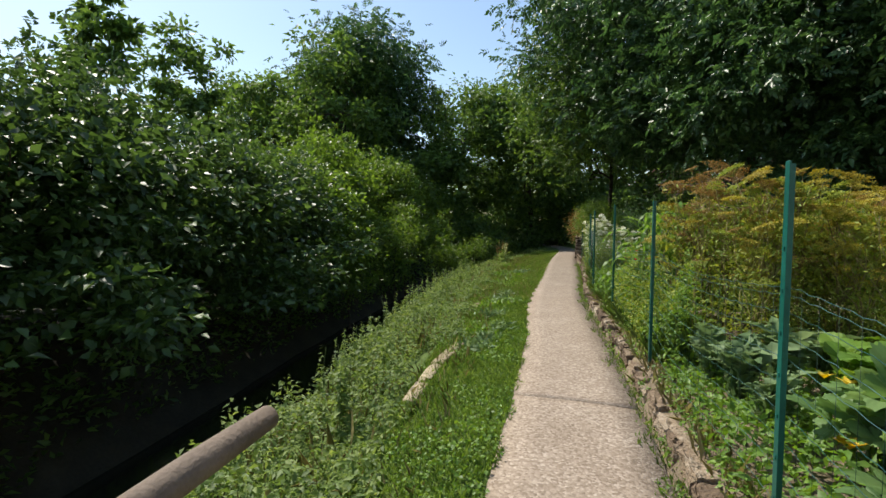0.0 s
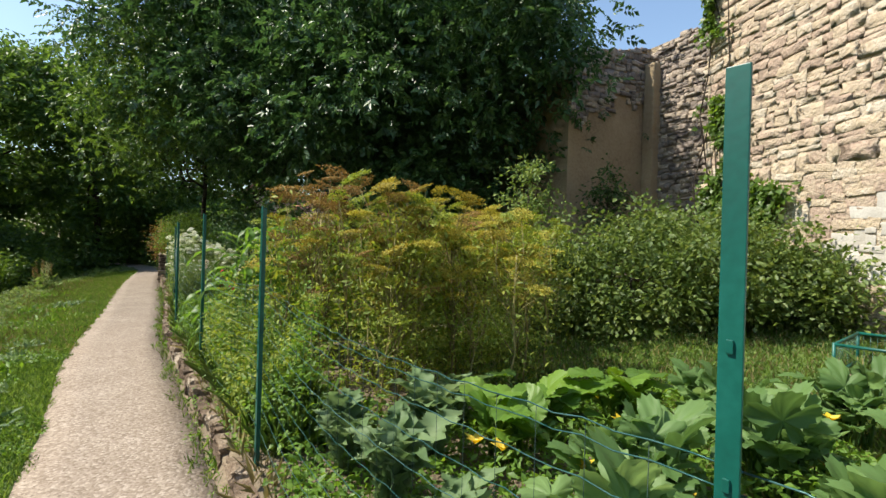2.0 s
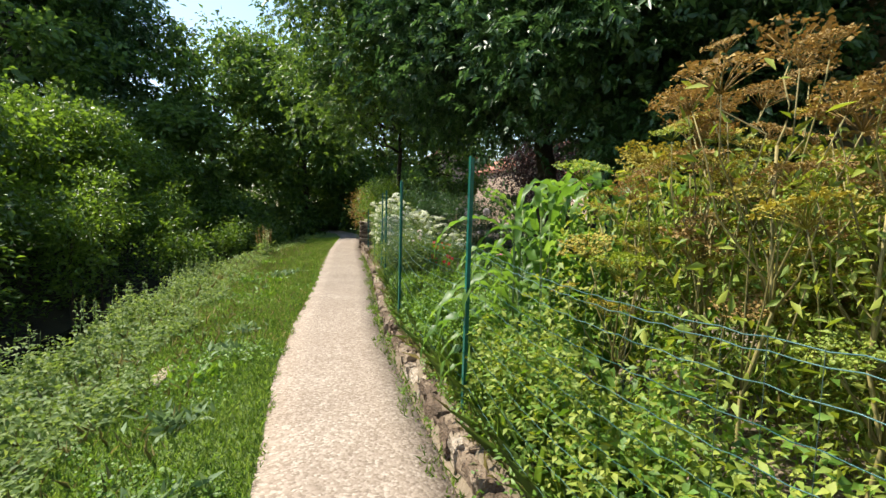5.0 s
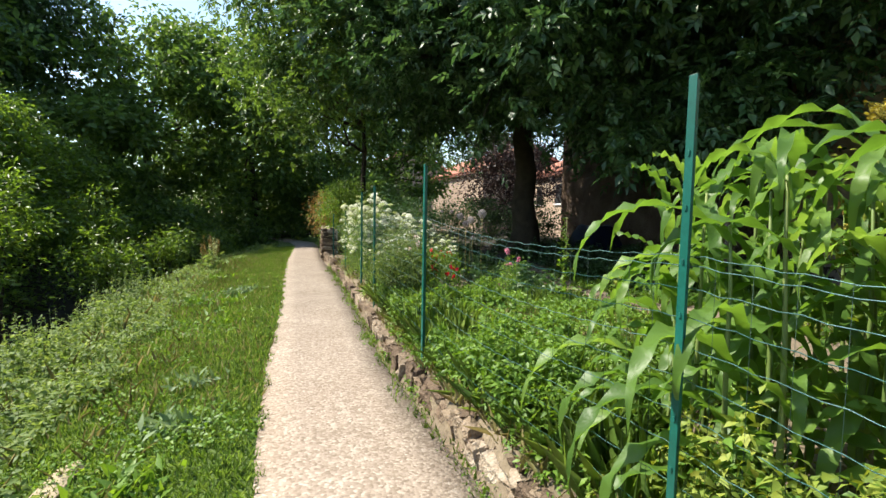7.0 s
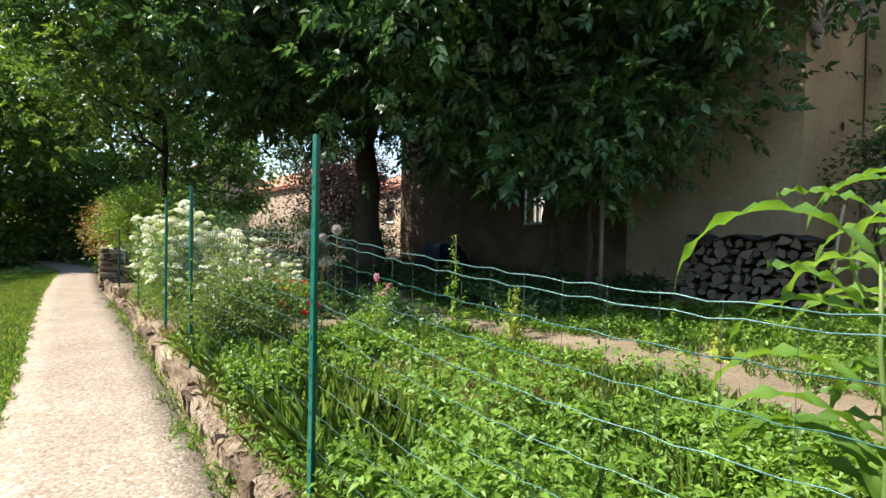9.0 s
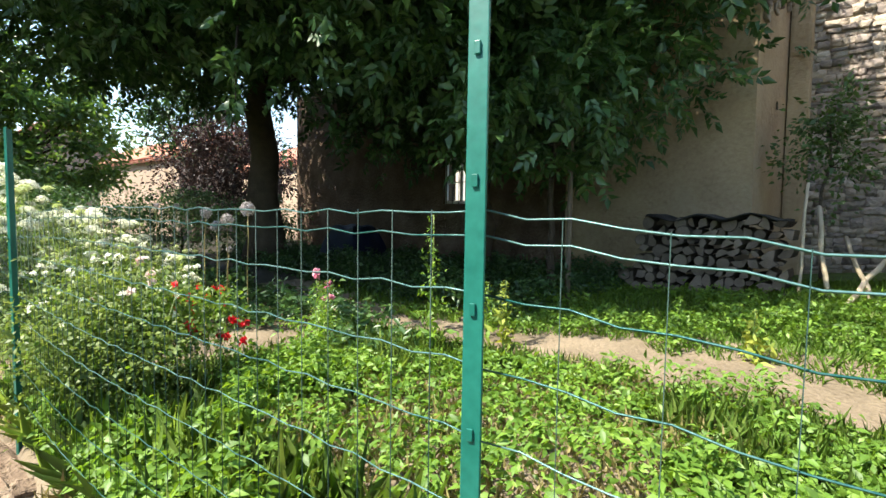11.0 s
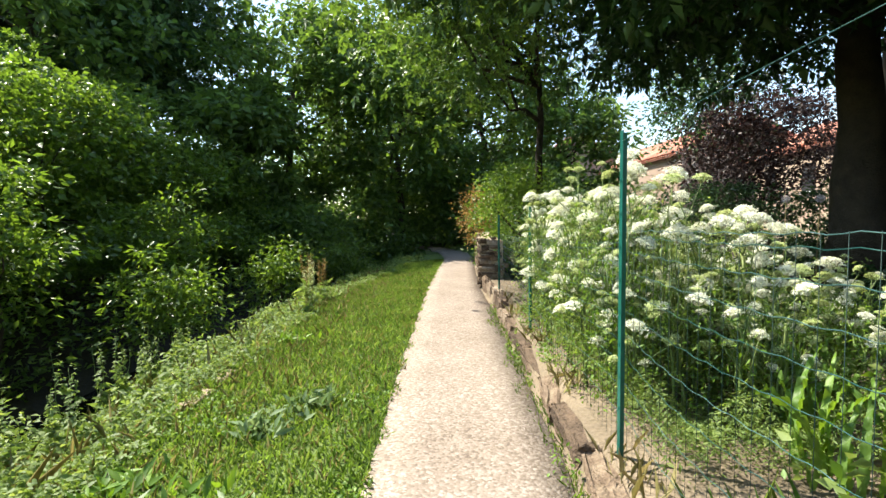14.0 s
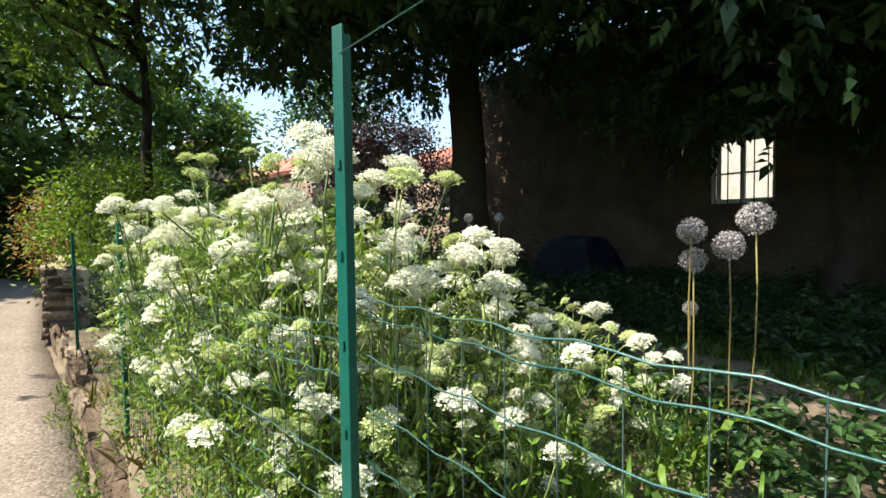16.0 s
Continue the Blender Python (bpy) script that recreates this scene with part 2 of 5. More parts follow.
F_pink = leafy("pink_petal", (0.45, 0.14, 0.22), (0.6, 0.25, 0.33), (0.72, 0.4, 0.45), 0.5, 0.3)
F_grey = leafy("grey_seedhead", (0.22, 0.20, 0.19), (0.33, 0.30, 0.29), (0.45, 0.42, 0.41), 0.8, 0.15)
F_yellow = leafy("yellow_petal", (0.6, 0.4, 0.02), (0.7, 0.5, 0.03), (0.8, 0.6, 0.1), 0.6, 0.3)
M_water, _nt, _b = blank("stream_water")
_b.inputs["Base Color"].default_value = (0.015, 0.017, 0.010, 1)
_b.inputs["Roughness"].default_value = 0.12
M_pane, _nt, _b = blank("window_glass")
_b.inputs["Base Color"].default_value = (0.95, 0.97, 0.97, 1)
_b.inputs["Roughness"].default_value = 0.02
_b.inputs["IOR"].default_value = 1.1
_b.inputs["Transmission Weight"].default_value = 1.0

# ---- building helpers ----
rng = np.random.default_rng(7)


def fast_mesh(name, V, F, mat, smooth=False):
    V, F = np.asarray(V, np.float32), np.asarray(F, np.int32)
    me = bpy.data.meshes.new(name)
    me.vertices.add(len(V))
    me.vertices.foreach_set("co", V.ravel())
    me.loops.add(F.size)
    me.loops.foreach_set("vertex_index", F.ravel())
    me.polygons.add(len(F))
    me.polygons.foreach_set("loop_start", np.arange(0, F.size, F.shape[1], dtype=np.int32))
    if smooth:
        me.polygons.foreach_set("use_smooth", np.ones(len(F), dtype=bool))
    me.update(calc_edges=True)
    me.materials.append(mat)
    return me


def child(name, me, parent, label="", at=None):
    ob = new(name, me)
    ob.parent = parent
    if at is not None:
        ob.matrix_basis = at
    if label:
        ob["label"] = label
    return ob


def part(name, bm, material, parent, label="", at=None):
    me = bpy.data.meshes.new(name)
    bm.to_mesh(me)
    bm.free()
    me.materials.append(material)
    return child(name, me, parent, label, at)


def thing(name, x, y, z, label, category, group="", kind="", rz=0.0):
    ob = new(name)
    ob.matrix_basis = pose(x, y, z, 0, 0, rz)
    return tagged(ob, label, category, group, kind)


def unit(a):
    return a / np.maximum(np.linalg.norm(a, axis=-1, keepdims=True), 1e-9)


def leaves(P, D, N, L, W, droop=0.12):
    """Folded leaf blades: base points P, directions D, upper sides N, lengths L, widths W."""
    D = unit(D)
    S = unit(np.cross(D, N))
    U = np.cross(S, D)
    L, W = L[:, None], W[:, None]
    tip = P + D * L - U * L * droop
    mid = P + D * L * 0.5
    r = P + D * L * 0.42 + S * W * 0.5 + U * W * 0.16
    l = P + D * L * 0.42 - S * W * 0.5 + U * W * 0.16
    V = np.stack([P, r, tip, l, mid], 1).reshape(-1, 3)
    i = np.arange(len(P))[:, None] * 5
    F = np.concatenate([i + [0, 1, 4], i + [1, 2, 4], i + [2, 3, 4], i + [3, 0, 4]], 1).reshape(-1, 3)
    return V, F


def leaves2(P, D, N, L, W, droop=0.12):
    D = unit(D)
    S = unit(np.cross(D, N))
    U = np.cross(S, D)
    L, W = L[:, None], W[:, None]
    tip = P + D * L - U * L * droop
    r = P + D * L * 0.42 + S * W * 0.5 + U * W * 0.2
    l = P + D * L * 0.42 - S * W * 0.5 + U * W * 0.2
    V = np.stack([P, r, tip, l], 1).reshape(-1, 3)
    i = np.arange(len(P))[:, None] * 4
    F = np.concatenate([i + [0, 1, 2], i + [0, 2, 3]], 1).reshape(-1, 3)
    return V, F


def join(*VF):
    Vs, Fs, k = [], [], 0
    for V, F in VF:
        Vs.append(V)
        Fs.append(F + k)
        k += len(V)
    return np.concatenate(Vs), np.concatenate(Fs)


def rand_dirs(n, up=0.0, r=None):
    r = r or rng
    d = r.normal(size=(n, 3))
    d[:, 2] += up
    return unit(d)


def tube(points, radii, sides=6):
    """A tapered round stem along points."""
    P = np.asarray(points, float)
    R = np.asarray(radii, float)
    T = unit(np.gradient(P, axis=0))
    ref = np.where(np.abs(T[:, 2:3]) > 0.9, np.array([[1.0, 0, 0]]), np.array([[0, 0, 1.0]]))
    A = unit(np.cross(T, ref))
    B = np.cross(T, A)
    ang = np.linspace(0, 2 * np.pi, sides, endpoint=False)
    ring = A[:, None] * np.cos(ang)[None, :, None] + B[:, None] * np.sin(ang)[None, :, None]
    V = (P[:, None] + ring * R[:, None, None]).reshape(-1, 3)
    F = []
    n = len(P)
    for i in range(n - 1):
        for j in range(sides):
            a, b = i * sides + j, i * sides + (j + 1) % sides
            F += [[a, b, b + sides], [a, b + sides, a + sides]]
    for j in range(1, sides - 1):
        F += [[0, j + 1, j], [(n - 1) * sides, (n - 1) * sides + j, (n - 1) * sides + j + 1]]
    return V, np.array(F)


def bent(a, b, n=6, wob=0.08, r=None):
    r = r or rng
    a, b = np.asarray(a, float), np.asarray(b, float)
    t = np.linspace(0, 1, n)[:, None]
    L = np.linalg.norm(b - a)
    off = r.normal(size=(n, 3)) * wob * L * np.sin(t * np.pi)
    return a + (b - a) * t + off


def box_bm(bm, x0, x1, y0, y1, z0, z1, bevel=0.0):
    r = bmesh.ops.create_cube(bm, size=1.0, matrix=Matrix.Translation(((x0 + x1) / 2, (y0 + y1) / 2, (z0 + z1) / 2)) @ Matrix.Diagonal((x1 - x0, y1 - y0, z1 - z0, 1)))
    if bevel:
        es = list({e for v in r["verts"] for e in v.link_edges})
        bmesh.ops.bevel(bm, geom=es, offset=bevel, segments=2, affect="EDGES", profile=0.6)
    return bm


def boxed(*args, bevel=0.0):
    return box_bm(bmesh.new(), *args, bevel=bevel)


# ---- plan ----
def lerp_table(*pairs):
    ys, xs = zip(*pairs)
    return lambda y: np.interp(y, ys, xs)


path_l = lerp_table((-12, 1.75), (-6, 0.95), (0, 0.41), (1.6, 0.27), (3.8, 0.03), (6.2, -0.36), (8, -0.53), (10, -0.66), (12, -0.81), (13.5, -0.95), (15.5, -1.11), (19, -1.38), (23, -1.58), (27, -1.75), (30, -2.3), (34, -4.0), (40, -8.5), (46, -15))
path_r = lerp_table((-12, 2.85), (-6, 2.0), (0, 1.44), (1.6, 1.29), (3.8, 1.04), (6.2, 0.71), (8, 0.50), (10, 0.385), (12, 0.27), (13.5, 0.16), (15.5, 0.0), (16.8, -0.1), (19, -0.32), (23, -0.54), (27, -0.7), (30, -1.05), (34, -2.4), (40, -6.5), (46, -13))
fence = lerp_table((-12, 3.2), (-3, 1.95), (-0.32, 1.64), (2.33, 1.39), (4.75, 1.08), (7.21, 0.745), (10.03, 0.58), (11.79, 0.5), (14.4, 0.3), (17.2, 0.02), (19.2, -0.2), (23, -0.4), (27, -0.55), (30, -0.7), (34, -1.9), (40, -6), (46, -12))
verge = lerp_table((-12, 0.7), (0, 0.62), (1.4, 0.78), (5, 1.0), (10, 1.4), (13, 1.6), (18, 1.7), (23, 1.3), (30, 0.6), (46, 0.6))


def sm(a, b, t):
    t = np.clip((t - a) / (b - a), 0, 1)
    return t * t * (3 - 2 * t)


def gz(x, y):
    """Height of the ground."""
    x, y = np.asarray(x, float), np.asarray(y, float)
    d = path_l(y) - x
    v = verge(y)
    left = -0.05 * sm(0, 1, d / v) - 0.33 * sm(v, v + 1.0, d) - 1.25 * sm(v + 0.9, v + 2.6, d) + 1.75 * sm(v + 3.6, v + 6.4, d)
    e = x - fence(y)
    right = 0.17 + 0.42 * sm(3.5, 7.5, e) * (1 - sm(6, 10, y)) + 0.12 * sm(2, 8, e) * sm(6, 10, y)
    mid = -0.015 + 0 * x
    z = np.where(d > 0, left, np.where(x > path_r(y) + 0.12, right, mid))
    return z + 0.012 * np.sin(3.1 * x + 1.7 * y) * np.where(d > 0.3, 1, 0)


def spread(steps):
    out = [steps[0][0]]
    for a, b, s in steps:
        out += list(np.arange(a + s, b + 1e-6, s))
    return np.array(out)


# ---- ground ----
gx = spread([(-400, -40, 40), (-40, -12, 2), (-12, -5, 0.4), (-5, 2.2, 0.1), (2.2, 12, 0.4), (12, 40, 2), (40, 400, 40)])
gy = spread([(-400, -40, 40), (-40, -8, 2), (-8, 24, 0.25), (24, 40, 1), (40, 60, 4), (60, 420, 40)])
GX, GY = np.meshgrid(gx, gy)
GZ = gz(GX, GY)
nx = len(gx)
idx = (np.arange(len(gy) - 1)[:, None] * nx + np.arange(nx - 1)[None]).ravel()
gV = np.stack([GX, GY, GZ], -1).reshape(-1, 3)
gF = np.stack([idx, idx + 1, idx + nx + 1, idx + nx], 1)
ground_me = fast_mesh("ground", gV, gF, M_ground, True)
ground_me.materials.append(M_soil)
ground_me.materials.append(M_mud_and_shade)
cx, cy = gV[gF].mean(1)[:, 0], gV[gF].mean(1)[:, 1]
slot = np.zeros(len(gF), np.int32)
e_ = cx - fence(cy)
slot[(e_ > -0.3) & (cx < 5.2) & (cy > -4) & (cy < 15)] = 1
slot[(e_ > -0.35) & (e_ < 0.5) & (cy >= 15) & (cy < 24)] = 1
slot[(e_ > 2.4) & (cy < 5.5)] = 0
# the near-black ditch tone also covers ground right of the beds past y=15
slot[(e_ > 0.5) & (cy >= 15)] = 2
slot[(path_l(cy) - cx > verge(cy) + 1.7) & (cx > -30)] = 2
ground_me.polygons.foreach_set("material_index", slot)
tagged(new("ground", ground_me), "uneven ground of turf, bare garden soil and a muddy ditch", "ground", kind="structure")


def ribbon(name, left, right, ys, z0, z1, mat):
    """A slab between two edge lines, with thickness."""
    ys = np.asarray(ys)
    k = len(ys)
    cols = 5
    V, F = [], []
    for zz in (z1, z0):
        for c in range(cols):
            f = c / (cols - 1)
            x = left(ys) * (1 - f) + right(ys) * f
            crown = 0.012 * (1 - (2 * f - 1) ** 2) if zz == z1 else 0
            V.append(np.stack([x, ys, np.full(k, zz + crown)], 1))
    V = np.concatenate(V)
    a = lambda s, c, i: (s * cols + c) * k + i
    for i in range(k - 1):
        for c in range(cols - 1):
            F.append([a(0, c, i), a(0, c + 1, i), a(0, c + 1, i + 1), a(0, c, i + 1)])
        F.append([a(1, 0, i), a(0, 0, i), a(0, 0, i + 1), a(1, 0, i + 1)])
        F.append([a(0, cols - 1, i), a(1, cols - 1, i), a(1, cols - 1, i + 1), a(0, cols - 1, i + 1)])
    for i in (0, k - 1):
        for c in range(cols - 1):
            q = [a(1, c, i), a(1, c + 1, i), a(0, c + 1, i), a(0, c, i)]
            F.append(q if i == 0 else q[::-1])
    return fast_mesh(name, V, F, mat)


def wavy(f, amp, ph):
    return lambda y: f(y) + amp * (np.sin(5.1 * y + ph) + 0.7 * np.sin(11.3 * y + 2 * ph) + 0.5 * np.sin(23.7 * y + ph))


path = tagged(new("path"), "pale pinkish exposed-aggregate footpath with one joint", "path", kind="structure")
for y0, y1 in ((-12, 1.615), (1.63, 46)):
    child("path_slab", ribbon("path_slab", wavy(path_l, 0.005, 1.0), wavy(path_r, 0.006, 2.2), np.linspace(y0, y1, int((y1 - y0) / 0.12)), -0.1, 0.0, M_path), path)
wys = np.linspace(-14, 48, 60)
water_me = ribbon("water", lambda y: path_l(y) - verge(y) - 4.4, lambda y: path_l(y) - verge(y) - 1.9, wys, -1.75, -1.5, M_water)
tagged(new("water", water_me), "dark still water of a narrow stream in a ditch", "stream", kind="structure")

# ---- masonry ----
def stone_mesh(name, w, h, d, r):
    """One rubble stone, face towards -x, rough chamfered edges."""
    def ring(x, k, j):
        pts = []
        for sy, sz in ((-1, -1), (0, -1.0), (1, -1), (1, 0), (1, 1), (0, 1.0), (-1, 1), (-1, 0)):
            pts.append((x + r.uniform(-1, 1) * j, sy * (w / 2 - k) + r.uniform(-1, 1) * min(w, h) * 0.08, sz * (h / 2 - k) + r.uniform(-1, 1) * h * 0.1))
        return pts
    c = min(w, h) * 0.06
    V = ring(0.0, 0.004, 0.0) + ring(-d * 0.75, 0.006, d * 0.1) + ring(-d, c, d * 0.14)
    V.append((-d * r.uniform(0.92, 1.04), r.uniform(-0.2, 0.2) * w, r.uniform(-0.2, 0.2) * h))
    F = []
    for k in (0, 8):
        for j in range(8):
            a, b = k + j, k + (j + 1) % 8
            F += [[a, b + 8, b], [a, a + 8, b + 8]]
    for j in range(8):
        F.append([16 + j, 24, 16 + (j + 1) % 8])
    return np.array(V), np.array(F)[:, ::-1]


def rubble(origin, along, length, z_of, z_top_of, near, wall, r, mat, depth=0.05, size=1.0, patch=None):
    """Courses of rubble on a vertical face from origin along a direction; the stones within near(s, z) are pieces of their own."""
    along = np.array(along, float)
    out = np.array((-along[1], along[0]))  # face normal
    ang = math.degrees(math.atan2(along[1], along[0])) - 90
    kinds = [fast_mesh("stone", *stone_mesh("stone", 1, 1, 1, r), mat) for _ in range(14)]
    pale = [fast_mesh("stone", *stone_mesh("stone", 1, 1, 1, r), M_lime) for _ in range(4)]
    far = []
    made = 0
    z = 0.0
    zmax = max(z_top_of(s) for s in np.linspace(0, length, 9))
    while z < zmax:
        h = r.uniform(0.09, 0.24) * size
        s = r.uniform(-0.2, 0)
        while s < length:
            w = r.uniform(0.12, 0.26) * size * (1.9 if r.random() < 0.35 else 1.0)
            cuts = [(0.0, 1.0)] if h < 0.16 * size or r.random() < 0.45 else [(0.0, (c := r.uniform(0.3, 0.7))), (c, 1.0)]
            for f0, f1 in cuts:
              sc, zc, hh = s + w / 2, z + h * (f0 + f1) / 2 + 0.07 * math.sin(s * 1.3 + z * 0.7) + 0.045 * math.sin(s * 3.1 - z * 1.9) + r.uniform(-0.018, 0.018), h * (f1 - f0) * r.uniform(0.86, 1.16)
              if z_of(sc) < zc + hh / 2 and zc < z_top_of(sc) + r.uniform(-0.12, 0.1) and 0 < sc < length:
                p = origin[:2] + along * sc
                m = Matrix.LocRotScale((p[0], p[1], zc), Euler((radians(r.uniform(-7, 7)), 0, radians(ang))), (depth * r.uniform(0.3, 1.9), w * r.uniform(0.95, 1.09) - 0.004, hh * 1.03 - 0.004))
                if near(sc, zc) and made < 300:
                    child("stone", pale[r.integers(4)] if patch and patch(sc, zc) else kinds[r.integers(14)], wall, at=m)
                    made += 1
                else:
                    V, F = stone_mesh("", 1, 1, 1, r)
                    V = np.c_[V, np.ones(len(V))] @ np.array(m).T
                    far.append((V[:, :3], F))
            s += w
        z += h
    if far:
        tagged(child("stonework", fast_mesh("stonework", *join(*far), mat), wall), kind="stuff")


def prism(name, pts, z0, z1, mat, wall):
    """An upright block over a plan polygon, counter-clockwise, its foot and head heights given point by point or as numbers."""
    n = len(pts)
    z0 = [z0] * n if not isinstance(z0, (list, tuple)) else z0
    z1 = [z1] * n if not isinstance(z1, (list, tuple)) else z1
    bm = bmesh.new()
    a = [bm.verts.new((*p, z)) for p, z in zip(pts, z0)]
    b = [bm.verts.new((*p, z)) for p, z in zip(pts, z1)]
    for i in range(n):
        bm.faces.new((a[i], a[(i + 1) % n], b[(i + 1) % n], b[i]))
    bm.faces.new(b)
    bm.faces.new(a[::-1])
    return part(name, bm, mat, wall)


wr = np.random.default_rng(3)
# rampart: its face runs from (7.0, -3) to (9.15, 5.0) and looks towards the garden
wall_e = tagged(new("wall_east"), "sunlit rampart of warm rubble stone with ivy", "wall", kind="structure")
A, B = np.array((6.9, -3.2)), np.array((9.1, 4.95))
dirw = (B - A) / np.linalg.norm(B - A)
nout = np.array((-dirw[1], dirw[0]))
inner = A - nout * 2.2, B - nout * 2.2
prism("core", [tuple(inner[0]), tuple(inner[1]), tuple(B), tuple(A)], -0.2, 7.6, M_mortar, wall_e)
rubble(A, dirw, float(np.linalg.norm(B - A)), lambda s: 0.25, lambda s: 7.5, lambda s, z: 4.6 < s < 8.4 and z < 3.1, wall_e, wr, M_stone, 0.013, patch=lambda s, z: ((s - 5.6) / 0.75) ** 2 + ((z - 1.6) / 0.75) ** 2 < wr.uniform(0.0, 1.1))
# recess behind it, in rougher stone
wall_r = tagged(new("wall_recess"), "rough rubble wall set back beside the old tower", "wall", kind="structure")
prism("core", [(11.6, 4.0), (12.6, 4.0), (12.5, 9.3), (11.5, 9.3)], -0.2, 6.9, M_mortar, wall_r)
rubble(np.array((11.6, 4.0)), (-0.019, 0.9998), 4.4, lambda s: 0.25, lambda s: 7.25 - 0.1 * s, lambda s, z: False, wall_r, wr, M_greystone, 0.04, 0.85)
# tower: rendered, its corner towards the garden
wall_t = tagged(new("wall_tower"), "old tower wall with brown lime render and bare rubble at the top", "wall", kind="structure")
TX, TY = 8.85, 8.35
prism("core", [(TX, TY), (11.55, TY - 0.05), (11.55, TY + 3.2), (TX + 0.15, TY + 3.2)], -0.2, [6.3, 6.9, 6.9, 6.3], M_plaster, wall_t)
rubble(np.array((11.5, TY - 0.055)), (-1.0, 0.019), 2.62, lambda s: 5.1 + 0.35 * math.sin(s * 2.1) + 0.2 * math.sin(s * 7.3), lambda s: 6.85 - 0.22 * s, lambda s, z: False, wall_t, wr, M_greystone, 0.04, 0.85)
part("buttress", boxed(11.25, 11.58, 7.95, 8.29, -0.2, 6.4, bevel=0.05), M_plaster, wall_t)
# dark plates on the face stand in for the shade inside putlog holes
for hx, hz, hs in ((9.08, 4.68, 0.16), (11.4, 5.25, 0.13), (10.3, 3.4, 0.09)):
    part("putlog_hole", boxed(hx - hs / 2, hx + hs / 2, TY - 0.062, TY - 0.045, hz - hs * 0.7, hz + hs * 0.7, bevel=0.004), M_mud_and_shade, wall_t)
# long house wall with a window, in the shade of the trees; three blocks leave the window open
wall_h = tagged(new("wall_house"), "long brown house wall with tree shade darkened into its render", "wall", kind="structure")
HX = 9.3
WY0, WY1, WZ0, WZ1 = 14.1, 15.15, 1.8, 2.95
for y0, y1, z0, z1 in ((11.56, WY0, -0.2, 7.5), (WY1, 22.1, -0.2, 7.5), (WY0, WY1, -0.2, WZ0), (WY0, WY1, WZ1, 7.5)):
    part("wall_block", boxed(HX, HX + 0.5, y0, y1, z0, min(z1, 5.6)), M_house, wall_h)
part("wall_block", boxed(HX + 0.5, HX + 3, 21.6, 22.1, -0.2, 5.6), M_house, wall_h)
# unseen sunlit wall, added so that the open window looks bright
backing = tagged(new("wall_window_backing"), "pale wall added behind the barred window to make it bright", "wall", kind="structure")
part("wall_block", boxed(18.6, 18.9, 11.0, 26.0, -0.2, 5.5), M_lime, backing)
win = tagged(new("window_1"), "small white window behind dark iron bars", "window", kind="structure")
win.matrix_basis = pose(HX + 0.12, (WY0 + WY1) / 2, WZ0)
ww, wh = WY1 - WY0, WZ1 - WZ0
for a in ((-ww / 2, -ww / 2 + 0.07, 0, wh), (ww / 2 - 0.07, ww / 2, 0, wh), (-ww / 2 + 0.07, ww / 2 - 0.07, 0, 0.08), (-ww / 2 + 0.07, ww / 2 - 0.07, wh - 0.07, wh), (-0.035, 0.035, 0.08, wh - 0.07)):
    part("window_frame", boxed(-0.03, 0.03, a[0], a[1], a[2], a[3], bevel=0.006), M_white, win)
for s in (-1, 1):
    part("glazing_bar", boxed(-0.02, 0.02, min(s * 0.035, s * (ww / 2 - 0.07)), max(s * 0.035, s * (ww / 2 - 0.07)), 0.52, 0.55), M_white, win)
    part("pane", boxed(0.004, 0.01, min(s * 0.037, s * (ww / 2 - 0.072)), max(s * 0.037, s * (ww / 2 - 0.072)), 0.082, wh - 0.072), M_pane, win)
for k in range(5):
    yk = -ww / 2 + ww * (k + 0.5) / 5
    part("iron_bar", boxed(-0.11, -0.095, yk - 0.008, yk + 0.008, -0.03, wh + 0.03), M_iron, win)

# ---- kerb of the garden ----
kerb = tagged(new("kerb"), "low broken kerb of weathered brown stones along the path", "kerb", kind="structure")
kr = np.random.default_rng(11)


def kerb_block(r):
    """A broken block: a beveled box cut once more along and across, with every corner knocked about."""
    bm = boxed(-1.0, 0.0, -0.5, 0.5, -0.5, 0.5, bevel=0.07)
    bmesh.ops.subdivide_edges(bm, edges=[e for e in bm.edges if e.calc_length() > 0.5], cuts=2, use_grid_fill=True)
    me = bpy.data.meshes.new("kerb_stone")
    for v in bm.verts:
        v.co += Vector((r.uniform(-0.13, 0.13), r.uniform(-0.03, 0.03), r.uniform(-0.12, 0.08) - (0.08 if v.co.x > -0.3 and v.co.z > 0 else 0)))
    bm.to_mesh(me)
    bm.free()
    me.materials.append(M_kerb)
    return me


